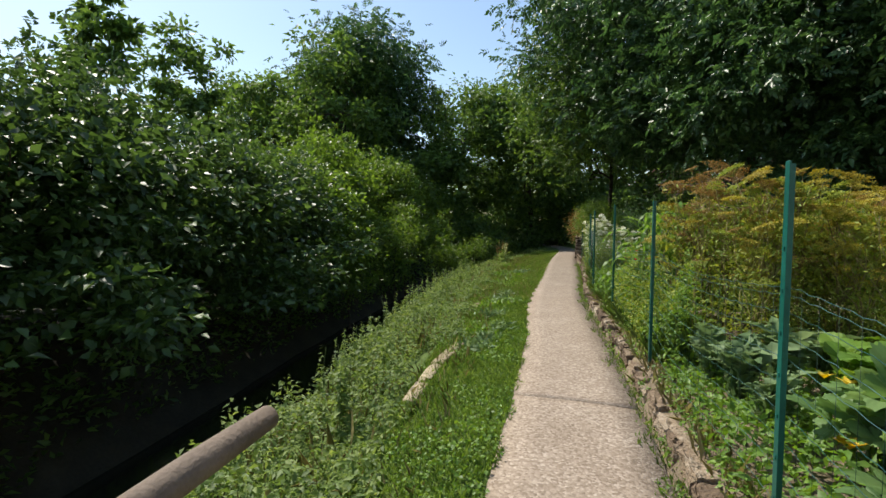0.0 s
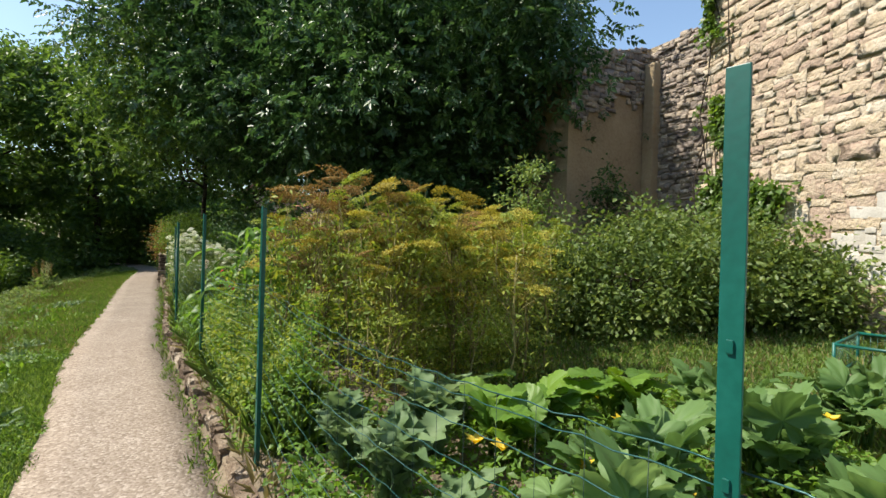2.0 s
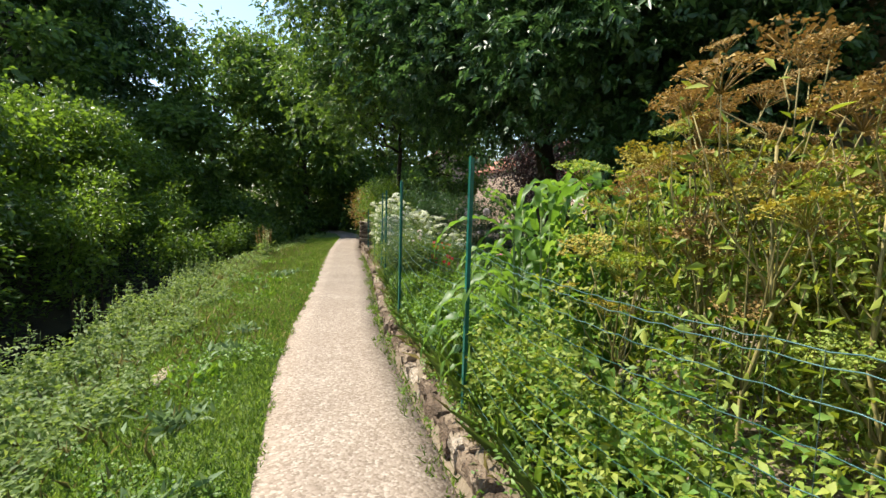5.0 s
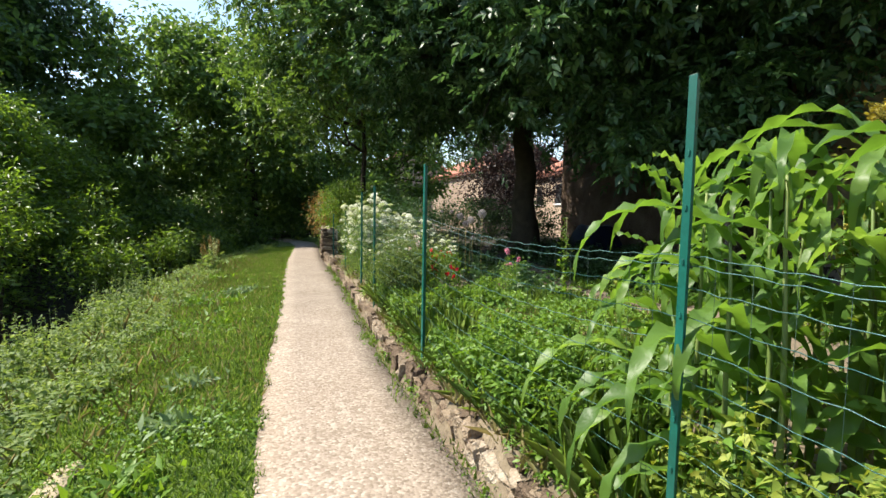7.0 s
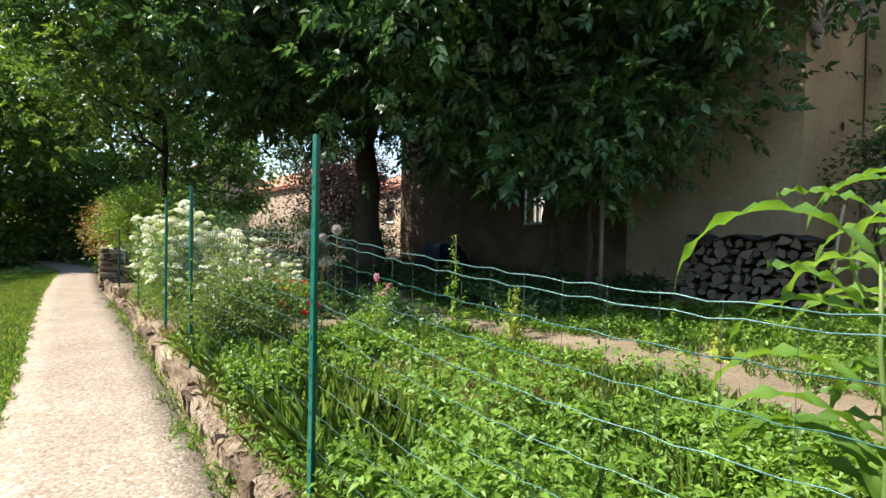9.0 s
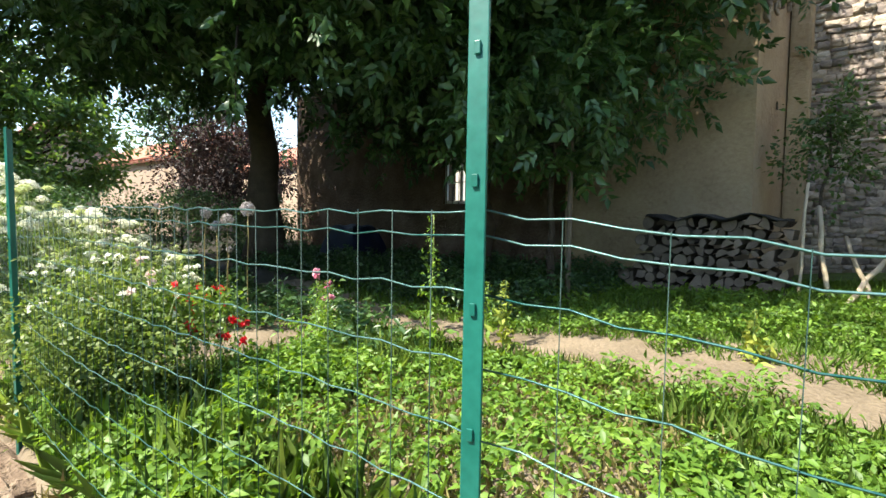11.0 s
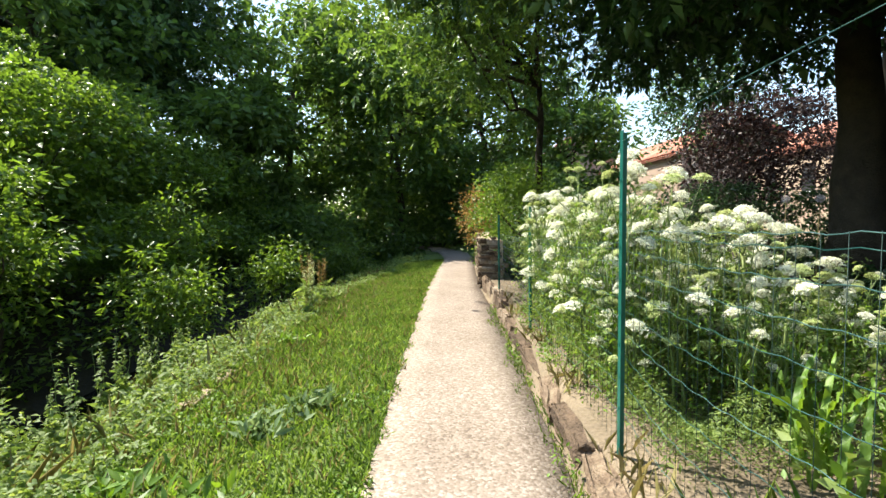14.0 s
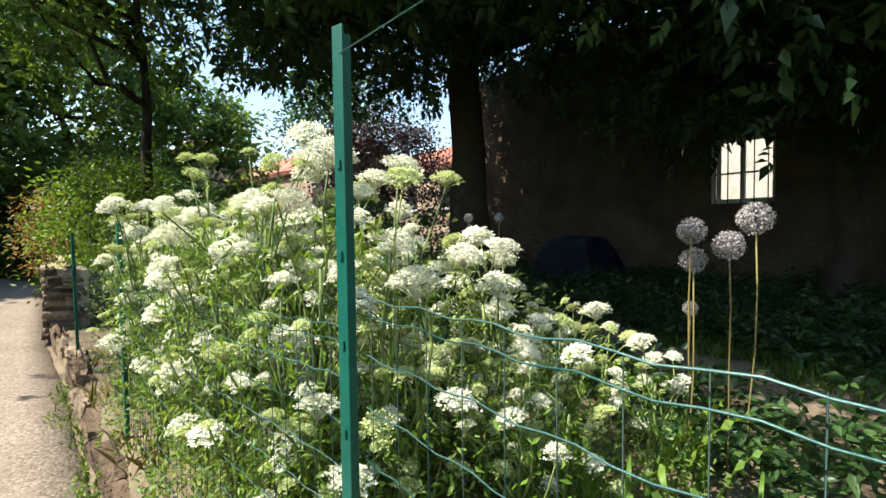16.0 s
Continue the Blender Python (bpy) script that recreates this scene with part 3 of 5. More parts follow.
bed_me = ribbon("kerb_bed", lambda y: path_r(y) + 0.07, lambda y: path_r(y) + 0.22, np.linspace(-4.0, 18.9, 130), -0.1, 0.1, M_soil)
child("kerb_bed", bed_me, kerb, "earth and mortar between the kerb stones")
kmesh = [kerb_block(kr) for _ in range(14)]
y = -4.0
while y < 19.0:
    rough = y < 9.6
    L = kr.uniform(0.14, 0.42) if rough else kr.uniform(0.45, 0.95)
    ym = y + L / 2
    x0 = float(path_r(ym)) + 0.055 + kr.uniform(-0.012, 0.02)
    wide = kr.uniform(0.12, 0.18)
    slope = math.degrees(math.atan2(float(fence(ym + 0.3) - fence(ym - 0.3)), 0.6))
    h = kr.uniform(0.10, 0.17) if ym < 15.8 else kr.uniform(0.26, 0.32)
    tip = kr.uniform(-7, 7) if rough else kr.uniform(-2, 2)
    at = pose(x0 + wide, ym, 0.05, tip, kr.uniform(-6, 6), -slope + kr.uniform(-4, 4)) @ Matrix.Diagonal((wide, L * 1.04, h * 1.35, 1))
    child("kerb_stone", kmesh[kr.integers(14)], kerb, at=at)
    if rough and kr.random() < 0.55:
        # a thin flat stone laid on the earth behind the edge
        w2, l2 = kr.uniform(0.09, 0.16), kr.uniform(0.12, 0.26)
        at = pose(x0 + wide * 0.75 + w2 * 0.5, ym + kr.uniform(-0.1, 0.1), 0.05 + h * 0.62, kr.uniform(-6, 6), kr.uniform(-10, 4), kr.uniform(-25, 25)) @ Matrix.Diagonal((w2, l2, 0.05, 1))
        child("kerb_stone", kmesh[kr.integers(14)], kerb, at=at)
    y += L
# garden pillar and low wall at the far end of the beds
low = tagged(new("low_wall"), "low dry stone garden wall by the path", "wall", kind="structure")
prism("core", [(-0.3, 19.1), (0.15, 19.1), (-0.15, 27.0), (-0.6, 27.0)], -0.1, 0.95, M_mortar, low)
rubble(np.array((-0.3, 19.1)), (-0.038, 0.9993), 7.9, lambda s: 0.0, lambda s: 1.0, lambda s, z: False, low, wr, M_kerb, 0.03, 0.7)
rubble(np.array((0.15, 19.1)), (-1.0, 0.0), 0.45, lambda s: 0.0, lambda s: 1.0, lambda s, z: False, low, wr, M_kerb, 0.03, 0.7)

# ---- trees and bushes ----
def cloud(r, n_clump, per, centre, radii, spread_, size, low=None, shell=0.55, up=0.7, aspect=0.5, fine=False, squash=0.6):
    """Leaves in uneven clumps inside an ellipsoid: vertices, faces and the clumps' centres."""
    c = rand_dirs(n_clump, 0.05, r) * (shell + (1 - shell) * r.random((n_clump, 1)) ** 0.7)
    c *= 0.86 + 0.28 * r.random((n_clump, 1))
    c = np.asarray(centre) + c * np.asarray(radii)
    if low is not None:
        c = c[c[:, 2] > low + r.random(len(c)) * 0.8]
    rep = r.integers(int(per * 0.5), int(per * 1.5), len(c))
    C = np.repeat(c, rep, 0)
    n = len(C)
    sp = np.repeat(spread_ * r.uniform(0.5, 1.35, len(c)), rep)[:, None]
    off = r.normal(size=(n, 3)) * sp * np.array((1, 1, squash))
    P = C + off
    D = unit(off * 0.8 / np.maximum(sp, 1e-6) + r.normal(size=(n, 3)) * 0.7 + np.array((0, 0, -0.25)))
    N = rand_dirs(n, up, r)
    L = size * r.uniform(0.6, 1.35, n)
    fn = leaves if fine else leaves2
    return (*fn(P, D, N, L, L * aspect * r.uniform(0.8, 1.2, n)), c)


def pinnate(r, n_clump, per, centre, radii, spread_, size, low=None, shell=0.45, squash=0.6, aspect=0.52):
    """Compound leaves: each hangs from a clump as a rachis of three leaflet pairs and a larger end leaflet."""
    c = rand_dirs(n_clump, 0.05, r) * (shell + (1 - shell) * r.random((n_clump, 1)) ** 0.7)
    c *= 0.84 + 0.32 * r.random((n_clump, 1))
    c = np.asarray(centre) + c * np.asarray(radii)
    if low is not None:
        c = c[c[:, 2] > low + r.random(len(c)) * 0.8]
    rep_ = r.integers(max(2, int(per * 0.06)), max(4, int(per * 0.23)), len(c))
    n = int(rep_.sum())
    sp = np.repeat(spread_ * r.uniform(0.5, 1.35, len(c)), rep_)[:, None]
    off = r.normal(size=(n, 3)) * sp * np.array((1, 1, squash))
    B = np.repeat(c, rep_, 0) + off
    D = unit(off / np.maximum(sp, 1e-6) + r.normal(size=(n, 3)) * 0.6 + np.array((0, 0, -0.35)))
    N = unit(rand_dirs(n, 1.4, r))
    S = unit(np.cross(D, N))
    L = size * r.uniform(0.75, 1.3, n)
    sets = []
    for f, side, k in ((0.35, 1, 0.72), (0.35, -1, 0.72), (0.8, 1, 0.9), (0.8, -1, 0.9), (1.25, 1, 0.95), (1.25, -1, 0.95), (1.45, 0, 1.15)):
        P = B + D * (L * f)[:, None] - np.array((0, 0, 1.0)) * (L * 0.12 * f * f)[:, None]
        d = unit(D * (0.55 if side else 1.0) + S * side + r.normal(size=(n, 3)) * 0.18 + np.array((0, 0, -0.22)))
        l = L * k * r.uniform(0.8, 1.15, n)
        sets.append(leaves2(P, d, N + r.normal(size=(n, 3)) * 0.25, l, l * aspect, 0.18))
    return (*join(*sets), c)


def tree(name, label, x, y, r, trunk_h, trunk_r, clouds, mat, limbs=10, lean=(0, 0), bark=None, category="tree", group=""):
    z = float(gz(x, y))
    t = thing(name, x, y, z - 0.1, label, category, group)
    top = np.array((lean[0], lean[1], trunk_h))
    pts = bent((0, 0, 0), top, 8, 0.02, r)
    rad = np.linspace(trunk_r, trunk_r * 0.45, 8)
    rad[0] *= 1.45
    rad[1] *= 1.1
    child("trunk", fast_mesh("trunk", *tube(pts, rad, 12), bark or M_bark, True), t)
    sets, cs = [], []
    for c in clouds:
        c = dict(c)
        V, F, cc = pinnate(r, **c) if c.pop("compound", False) else cloud(r, **c)
        sets.append((V, F))
        cs.append(cc)
    cs = np.concatenate(cs)
    for k in range(limbs):
        end = cs[r.integers(len(cs))]
        start = pts[r.integers(5, 8)]
        p = bent(start, end, 6, 0.07, r)
        limb = child("limb", fast_mesh("limb", *tube(p, np.linspace(trunk_r * 0.4, trunk_r * 0.06, 6), 6), bark or M_bark, True), t)
    child("crown", fast_mesh("crown", *join(*sets), mat), t)
    return t


tr = np.random.default_rng(21)
# great walnut behind the beds; its crown hangs over the path
walnut = tree("walnut_tree", "large old walnut tree with a dark spreading crown", 5.95, 18.0, tr, 6.2, 0.42, [
    dict(n_clump=960, per=215, centre=(-1.4, -0.5, 8.5), radii=(7.0, 6.2, 5.6), spread_=0.5, size=0.17, low=3.8, shell=0.36, compound=True),
    dict(n_clump=120, per=95, centre=(-3.4, -3.9, 5.2), radii=(2.7, 2.4, 1.5), spread_=0.34, size=0.15, low=3.4, shell=0.3, compound=True),
], L_walnut, 26)
# a low spray of leaves that hangs from it over the flowers
hang = np.array((2.55, 11.95, 2.5)) - np.array((5.95, 18.0, float(gz(5.95, 18.0)) - 0.1))
child("limb", fast_mesh("limb", *tube(np.array([hang + (1.6, 3.4, 2.4), hang + (0.9, 1.8, 1.7), hang + (0.3, 0.6, 0.8), hang + (0.05, 0.05, 0.1)]), [0.03, 0.02, 0.012, 0.005], 6), M_bark, True), walnut)
hn = 46
hP = hang + np.array((0.3, 0.6, 0.8)) * tr.random((hn, 1)) ** 2 + tr.normal(size=(hn, 3)) * 0.05
hL = tr.uniform(0.12, 0.2, hn)
tagged(child("spray", fast_mesh("spray", *leaves(hP, rand_dirs(hn, -1.1, tr), rand_dirs(hn, 0.8, tr), hL, hL * 0.5, 0.2), L_walnut), walnut), kind="stuff")
tree("walnut_tree", "walnut tree with hanging leaves close to the house wall", 8.1, 12.9, tr, 4.0, 0.2, [
    dict(n_clump=620, per=190, centre=(-1.2, -0.8, 6.2), radii=(4.8, 4.6, 4.5), spread_=0.42, size=0.15, low=2.1, shell=0.4, compound=True),
    dict(n_clump=160, per=140, centre=(-3.6, -1.4, 5.2), radii=(2.5, 2.5, 2.1), spread_=0.36, size=0.145, low=2.7, shell=0.35, compound=True),
    dict(n_clump=60, per=90, centre=(-0.7, -4.9, 6.1), radii=(1.4, 1.5, 1.4), spread_=0.36, size=0.16, low=4.5, shell=0.3, compound=True),
], L_walnut, 14)
tree("young_tree", "young walnut with drooping leaves beside a stake", 6.3, 10.3, tr, 2.6, 0.06, [
    dict(n_clump=110, per=60, centre=(-0.2, 0, 2.9), radii=(1.9, 1.7, 1.25), spread_=0.26, size=0.15, low=1.25, shell=0.3, compound=True),
], L_walnut, 8)

tree("ash_tree", "sunlit ash whose drooping branches hang over the path", 1.0, 20.8, tr, 5.0, 0.12, [
    dict(n_clump=230, per=85, centre=(-1.7, -2.6, 6.0), radii=(2.3, 3.4, 3.0), spread_=0.3, size=0.115, low=2.5, shell=0.4, aspect=0.5, compound=True),
    dict(n_clump=120, per=80, centre=(-1.9, 0.6, 8.5), radii=(2.8, 3.2, 3.2), spread_=0.36, size=0.125, shell=0.4, aspect=0.5, compound=True),
], L_ash, 14)

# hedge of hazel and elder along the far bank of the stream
hr = np.random.default_rng(5)
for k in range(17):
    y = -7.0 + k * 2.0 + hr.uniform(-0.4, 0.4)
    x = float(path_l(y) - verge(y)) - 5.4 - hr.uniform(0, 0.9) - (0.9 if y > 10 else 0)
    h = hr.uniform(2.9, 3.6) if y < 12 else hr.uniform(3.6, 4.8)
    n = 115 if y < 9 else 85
    # beyond y=9 a brighter leaf colour makes the backlit bushes look sunlit
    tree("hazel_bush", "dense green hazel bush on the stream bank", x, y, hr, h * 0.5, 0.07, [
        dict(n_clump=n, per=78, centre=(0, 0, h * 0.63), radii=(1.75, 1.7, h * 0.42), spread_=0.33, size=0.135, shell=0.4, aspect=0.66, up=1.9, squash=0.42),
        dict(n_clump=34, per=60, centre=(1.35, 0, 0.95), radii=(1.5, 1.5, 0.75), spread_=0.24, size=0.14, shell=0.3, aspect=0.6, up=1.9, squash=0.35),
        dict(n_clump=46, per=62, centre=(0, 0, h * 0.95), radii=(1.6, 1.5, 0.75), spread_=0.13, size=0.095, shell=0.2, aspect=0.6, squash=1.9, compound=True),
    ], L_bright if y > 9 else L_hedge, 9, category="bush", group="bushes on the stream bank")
# lighter young trees in front of the hedge; their bright leaves help it look sunlit
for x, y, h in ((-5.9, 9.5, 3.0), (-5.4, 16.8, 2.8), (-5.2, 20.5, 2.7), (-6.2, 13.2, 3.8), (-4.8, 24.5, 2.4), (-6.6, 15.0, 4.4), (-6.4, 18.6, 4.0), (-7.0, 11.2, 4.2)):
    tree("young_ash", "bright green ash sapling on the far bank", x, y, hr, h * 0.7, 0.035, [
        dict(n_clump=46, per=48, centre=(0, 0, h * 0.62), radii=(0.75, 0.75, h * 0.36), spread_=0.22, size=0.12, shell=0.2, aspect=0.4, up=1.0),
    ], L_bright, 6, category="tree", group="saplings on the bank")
# tall trees behind the hedge and at the end of the path
far = [(-16.5, 10.0, 9.6, 1.5), (-19.5, 17.0, 11.0, 2.2), (-14.5, 24.0, 13.0, 3.6), (-9.0, 31.0, 12.5, 4.0), (-4.5, 33.0, 12.0, 4.0),
       (-25.0, 31.0, 11.0, 4.0), (-0.5, 37.0, 12.5, 4.6), (4.0, 38.5, 9.0, 3.8), (-10.0, 27.0, 7.0, 2.4), (-8.0, 42.0, 13.0, 5.5), (-22.0, 26.0, 12.0, 4.5)]
for x, y, h, w in far:
    tree("tall_tree", "tall leafy tree in the wood beyond the stream", x, y, hr, h * 0.6, 0.2, [
        dict(n_clump=int(30 * w), per=100, centre=(0, 0, h * 0.56), radii=(w, w, h * 0.46), spread_=w * 0.125, size=0.32, up=1.3, shell=0.5, aspect=0.55),
    ], L_wood, 12, category="tree", group="trees of the wood")
tree("bank_tree", "tall dark broadleaf tree rising far behind the hedge", -15.6, 28.3, hr, 10.0, 0.3, [
    dict(n_clump=330, per=150, centre=(0, 0, 10.6), radii=(4.3, 4.3, 5.2), spread_=0.7, size=0.26, shell=0.45, compound=True),
], L_walnut, 14)
# undergrowth that closes the far end
for x, y, h, w in ((-7.6, 27.5, 3.0, 2.2), (-6.0, 31.5, 3.5, 2.5), (-3.2, 36.0, 4.0, 2.6), (-0.6, 33.2, 4.2, 2.2), (1.8, 31.0, 3.6, 2.2), (-9.5, 36.0, 4.5, 3.2), (-13, 40, 5, 4), (-5.5, 40, 5, 3.5), (-13, 31, 4, 3.2), (-13.5, 21, 3.5, 2.8), (0.5, 37, 4.5, 3), (-17, 35, 6, 5)):
    tree("shade_bush", "dark bush in the shade of the wood", x, y, hr, h * 0.4, 0.06, [
        dict(n_clump=90, per=70, centre=(0, 0, h * 0.5), radii=(w, w, h * 0.5), spread_=0.45, size=0.26, shell=0.4),
    ], L_wood, 6, category="bush", group="bushes at the end of the path")

# shrubs inside the garden
gr = np.random.default_rng(9)
tree("garden_shrub", "rounded green shrub with reddish tips at the end of the bed", 0.55, 20.3, gr, 1.0, 0.05, [
    dict(n_clump=150, per=60, centre=(0, 0, 1.35), radii=(0.95, 1.5, 1.35), spread_=0.2, size=0.075, shell=0.5)], L_bright, 8, category="shrub")
tree("garden_shrub", "slender shrub with red autumn-coloured tips", -0.4, 22.2, gr, 1.0, 0.03, [
    dict(n_clump=40, per=50, centre=(0, 0, 1.6), radii=(0.4, 0.6, 0.9), spread_=0.15, size=0.07, shell=0.4)], F_rust, 6, category="shrub")
for x, y, h, w in ((3.2, 22.5, 2.1, 1.6), (5.4, 21.8, 2.3, 1.5), (7.4, 21.0, 2.0, 1.3), (2.0, 25.0, 2.4, 1.8)):
    tree("dark_hedge", "clipped dark evergreen hedge behind the beds", x, y, gr, h * 0.4, 0.05, [
        dict(n_clump=80, per=70, centre=(0, 0, h * 0.5), radii=(w, 0.8, h * 0.5), spread_=0.22, size=0.09, shell=0.5)], L_walnut, 5, category="hedge", group="dark hedges")
tree("dark_tree", "dark broadleaf tree standing before the far houses", 8.6, 29.5, gr, 3.5, 0.16, [
    dict(n_clump=70, per=55, centre=(0, 0, 5.6), radii=(2.6, 1.8, 2.4), spread_=0.45, size=0.2, shell=0.35)], L_walnut, 10, category="tree")
tree("purple_bush", "dark red-leaved bush before the houses", 8.7, 25.4, gr, 1.6, 0.06, [
    dict(n_clump=230, per=55, centre=(0, 0, 3.2), radii=(2.8, 1.5, 2.3), spread_=0.3, size=0.13, shell=0.35)],
    leafy("purple_leaf", (0.016, 0.013, 0.010), (0.034, 0.021, 0.017), (0.062, 0.032, 0.024), 0.45, 0.3), 8, category="bush")
for x, y, w, h in ((6.6, 4.3, 1.1, 1.7), (7.7, 3.7, 1.15, 1.75), (8.1, 2.9, 0.7, 1.1), (5.8, 5.3, 0.9, 1.5), (8.6, 5.2, 1.0, 1.6)):
    tree("garden_shrub", "leafy green shrub growing before the rampart", x, y, gr, h * 0.5, 0.04, [
        dict(n_clump=95, per=85, centre=(0, 0, h * 0.52), radii=(w, w, h * 0.52), spread_=0.21, size=0.08, shell=0.45, aspect=0.6)], L_shrub, 8, category="shrub", group="shrubs before the rampart")
tree("young_tree", "thin grey-green sapling rising above the seeding plants", 6.0, 6.0, gr, 2.2, 0.03, [
    dict(n_clump=45, per=40, centre=(0, 0, 1.9), radii=(0.55, 0.5, 1.0), spread_=0.14, size=0.08, shell=0.2)], L_nettle, 6, category="tree")
tree("young_tree", "thin sapling against the tower wall", 9.3, 7.5, gr, 2.6, 0.03, [
    dict(n_clump=40, per=36, centre=(0, 0, 2.2), radii=(0.6, 0.5, 0.9), spread_=0.16, size=0.09, shell=0.2)], L_hedge, 6, category="tree")
# ivy on the rampart
def ivy(s0, z0, w, h, n):
    t = tagged(new("ivy"), "ivy climbing the sunlit rampart stones", "ivy", "ivy on the rampart")
    base = A + dirw * s0
    t.matrix_basis = pose(base[0], base[1], z0)
    s = gr.normal(0, 0.5, n) * w
    z = gr.random(n) ** 0.8 * h
    s *= (1 - 0.5 * z / h) * (0.75 + 0.45 * np.sin(z * 4.7 + s0))
    s += 0.15 * np.sin(z * 2.5)
    keep = np.sin(s * 9 + 2 * np.sin(z * 3)) + np.sin(z * 6.1 + 3 * s) > -1.15
    s, z = s[keep], z[keep]
    n = len(s)
    P = np.stack([dirw[0] * s + nout[0] * (0.06 + 0.14 * gr.random(n)), dirw[1] * s + nout[1] * (0.06 + 0.14 * gr.random(n)), z], 1)
    D = rand_dirs(n, -0.6, gr) + np.array((nout[0], nout[1], 0)) * 0.3
    N = np.array((nout[0], nout[1], 0.5)) + gr.normal(size=(n, 3)) * 0.35
    L = gr.uniform(0.06, 0.12, n)
    child("foliage", fast_mesh("foliage", *leaves(P, D, N, L, L * 0.9), L_bright), t)
    for k in range(3):
        e = (dirw[0] * (k - 1) * 0.15 + nout[0] * 0.08, dirw[1] * (k - 1) * 0.15 + nout[1] * 0.08)
        child("vine", fast_mesh("vine", *tube(bent((e[0], e[1], -z0 + 0.3), (e[0], e[1], h * 0.9), 7, 0.02, gr), np.linspace(0.02, 0.008, 7), 5), M_bark), t)
ivy(8.0, 1.3, 0.6, 2.9, 2600)
ivy(7.35, 0.9, 0.95, 1.7, 2200)
ivy(8.2, 5.2, 0.4, 2.1, 1200)

# ---- fence ----
def fence_post(x, y, z0, z1, lean, rz):
    """T-shaped coated steel post with tie notches."""
    t = thing("fence_post", x, y, z0, "green-coated T-section steel fence post in the bed's edge", "fence post", "posts of the garden fence", rz=rz)
    h = z1 - z0
    bm = bmesh.new()
    box_bm(bm, -0.0135, 0.0135, -0.003, 0.003, -0.25, h, 0.0015)
    box_bm(bm, -0.003, 0.003, 0.0035, 0.026, -0.25, h - 0.01, 0.0015)
    bmesh.ops.transform(bm, matrix=Matrix.Rotation(radians(lean), 4, "Y"), verts=bm.verts)
    part("profile", bm, M_post, t)
    k = 0
    while 0.28 + k * 0.16 < h - 0.2:
        zz = 0.28 + k * 0.16
        part("notch", box_bm(bmesh.new(), -0.004 + zz * math.sin(radians(lean)), 0.004 + zz * math.sin(radians(lean)), -0.0065, -0.0035, zz - 0.008, zz + 0.008, 0.001), M_post, t)
        k += 1
    return t


posts = [(-3.0, 1.72, 0, 1.22), (-0.32, 1.705, 0.0, 1.23), (2.33, 1.70, 0.4, 1.24), (4.77, 1.765, 0.6, 1.24), (7.23, 1.76, 0.3, 1.345), (10.03, 1.77, -0.3, 1.345), (11.79, 1.78, 0.2, 1.30), (14.5, 1.5, 0, 1.22), (17.2, 1.45, 0, 1.2)]
for y, top, lean, _ in posts:
    x = float(fence(y))
    fence_post(x, y, 0.14, top, lean, -75.0)

mesh_f = tagged(new("wire_fence"), "sagging green wire mesh stretched between the posts", "fence")
fr_ = np.random.default_rng(4)
heights = [1.24, 1.21, 1.14, 1.05, 0.96, 0.86, 0.75, 0.64, 0.52, 0.38]
for (y0, _, _, w0), (y1, _, _, w1) in zip(posts[:-1], posts[1:]):
    span = y1 - y0
    ts = np.linspace(0, 1, 44)
    ys = y0 + span * ts
    xs = np.interp(ts, [0, 1], [fence(y0), fence(y1)]) + 0.012
    sag = (0.05 if y0 < 7 else 0.012) * np.sin(ts * np.pi)
    if 7 < y0 < 9:
        sag = -0.012 * np.sin(ts * np.pi)
    if y0 >= 11.7:
        sag += 0.05
    for hgt in heights:
        jit = 0.004 * np.sin(ys * 42 + hgt * 9) + 0.005 * np.sin(ys * 2.6 + hgt * 3)
        p = np.stack([xs + 0.02 * np.sin(ts * np.pi * 2 + hgt), ys, hgt + (w0 + (w1 - w0) * ts - 1.24) * hgt / 1.24 - sag * (0.4 + 0.6 * hgt) + jit], 1)
        child("line_wire", fast_mesh("line_wire", *tube(p, np.full(44, 0.0014), 4), M_wire), mesh_f)
    n = int(span / (0.11 if y0 < 7 else 0.075))
    for k in range(1, n):
        t = k / n
        s = float(np.interp(t, ts, sag))
        xx, yy, zt = float(np.interp(t, ts, xs)), y0 + span * t, w0 + (w1 - w0) * t
        child("stay_wire", fast_mesh("stay_wire", *tube([(xx, yy, 0.2), (xx + 0.004, yy + 0.006, 0.7 - s * 0.8), (xx, yy, zt - s)], [0.0007 if y0 < 7 else 0.001] * 3, 3), M_stay), mesh_f)
# strand between two post tops
line = tagged(new("line_wire"), "thin pale wire tied between two fence post tops", "wire")
child("strand", fast_mesh("strand", *tube(bent((float(fence(11.79)), 11.79, 1.73), (float(fence(10.03)), 10.03, 1.735), 10, 0.0006, fr_), [0.0012] * 10, 5), M_wire), line)

# ---- handrail on the bank ----
rail = thing("handrail", -0.12, -1.0, float(gz(-0.12, -1.0)), "round weathered wooden handrail on short posts above the stream", "handrail")
zr = 0.75 - float(gz(-0.12, -1.0))
rp = bent((-0.03, -0.01, zr), (0.4, -3.6, zr), 10, 0.002, fr_)
child("rail", fast_mesh("rail", *tube(rp, np.array([0.044] + [0.05] * 9), 16), M_wood, True), rail)
for py in (-0.75, -2.9):
    px = -0.03 + 0.43 * (-py / 3.6)
    child("post", fast_mesh("post", *tube([(px, py, -0.25), (px, py, zr * 0.5), (px, py, zr - 0.03)], [0.05] * 3, 14), M_wood, True), rail)

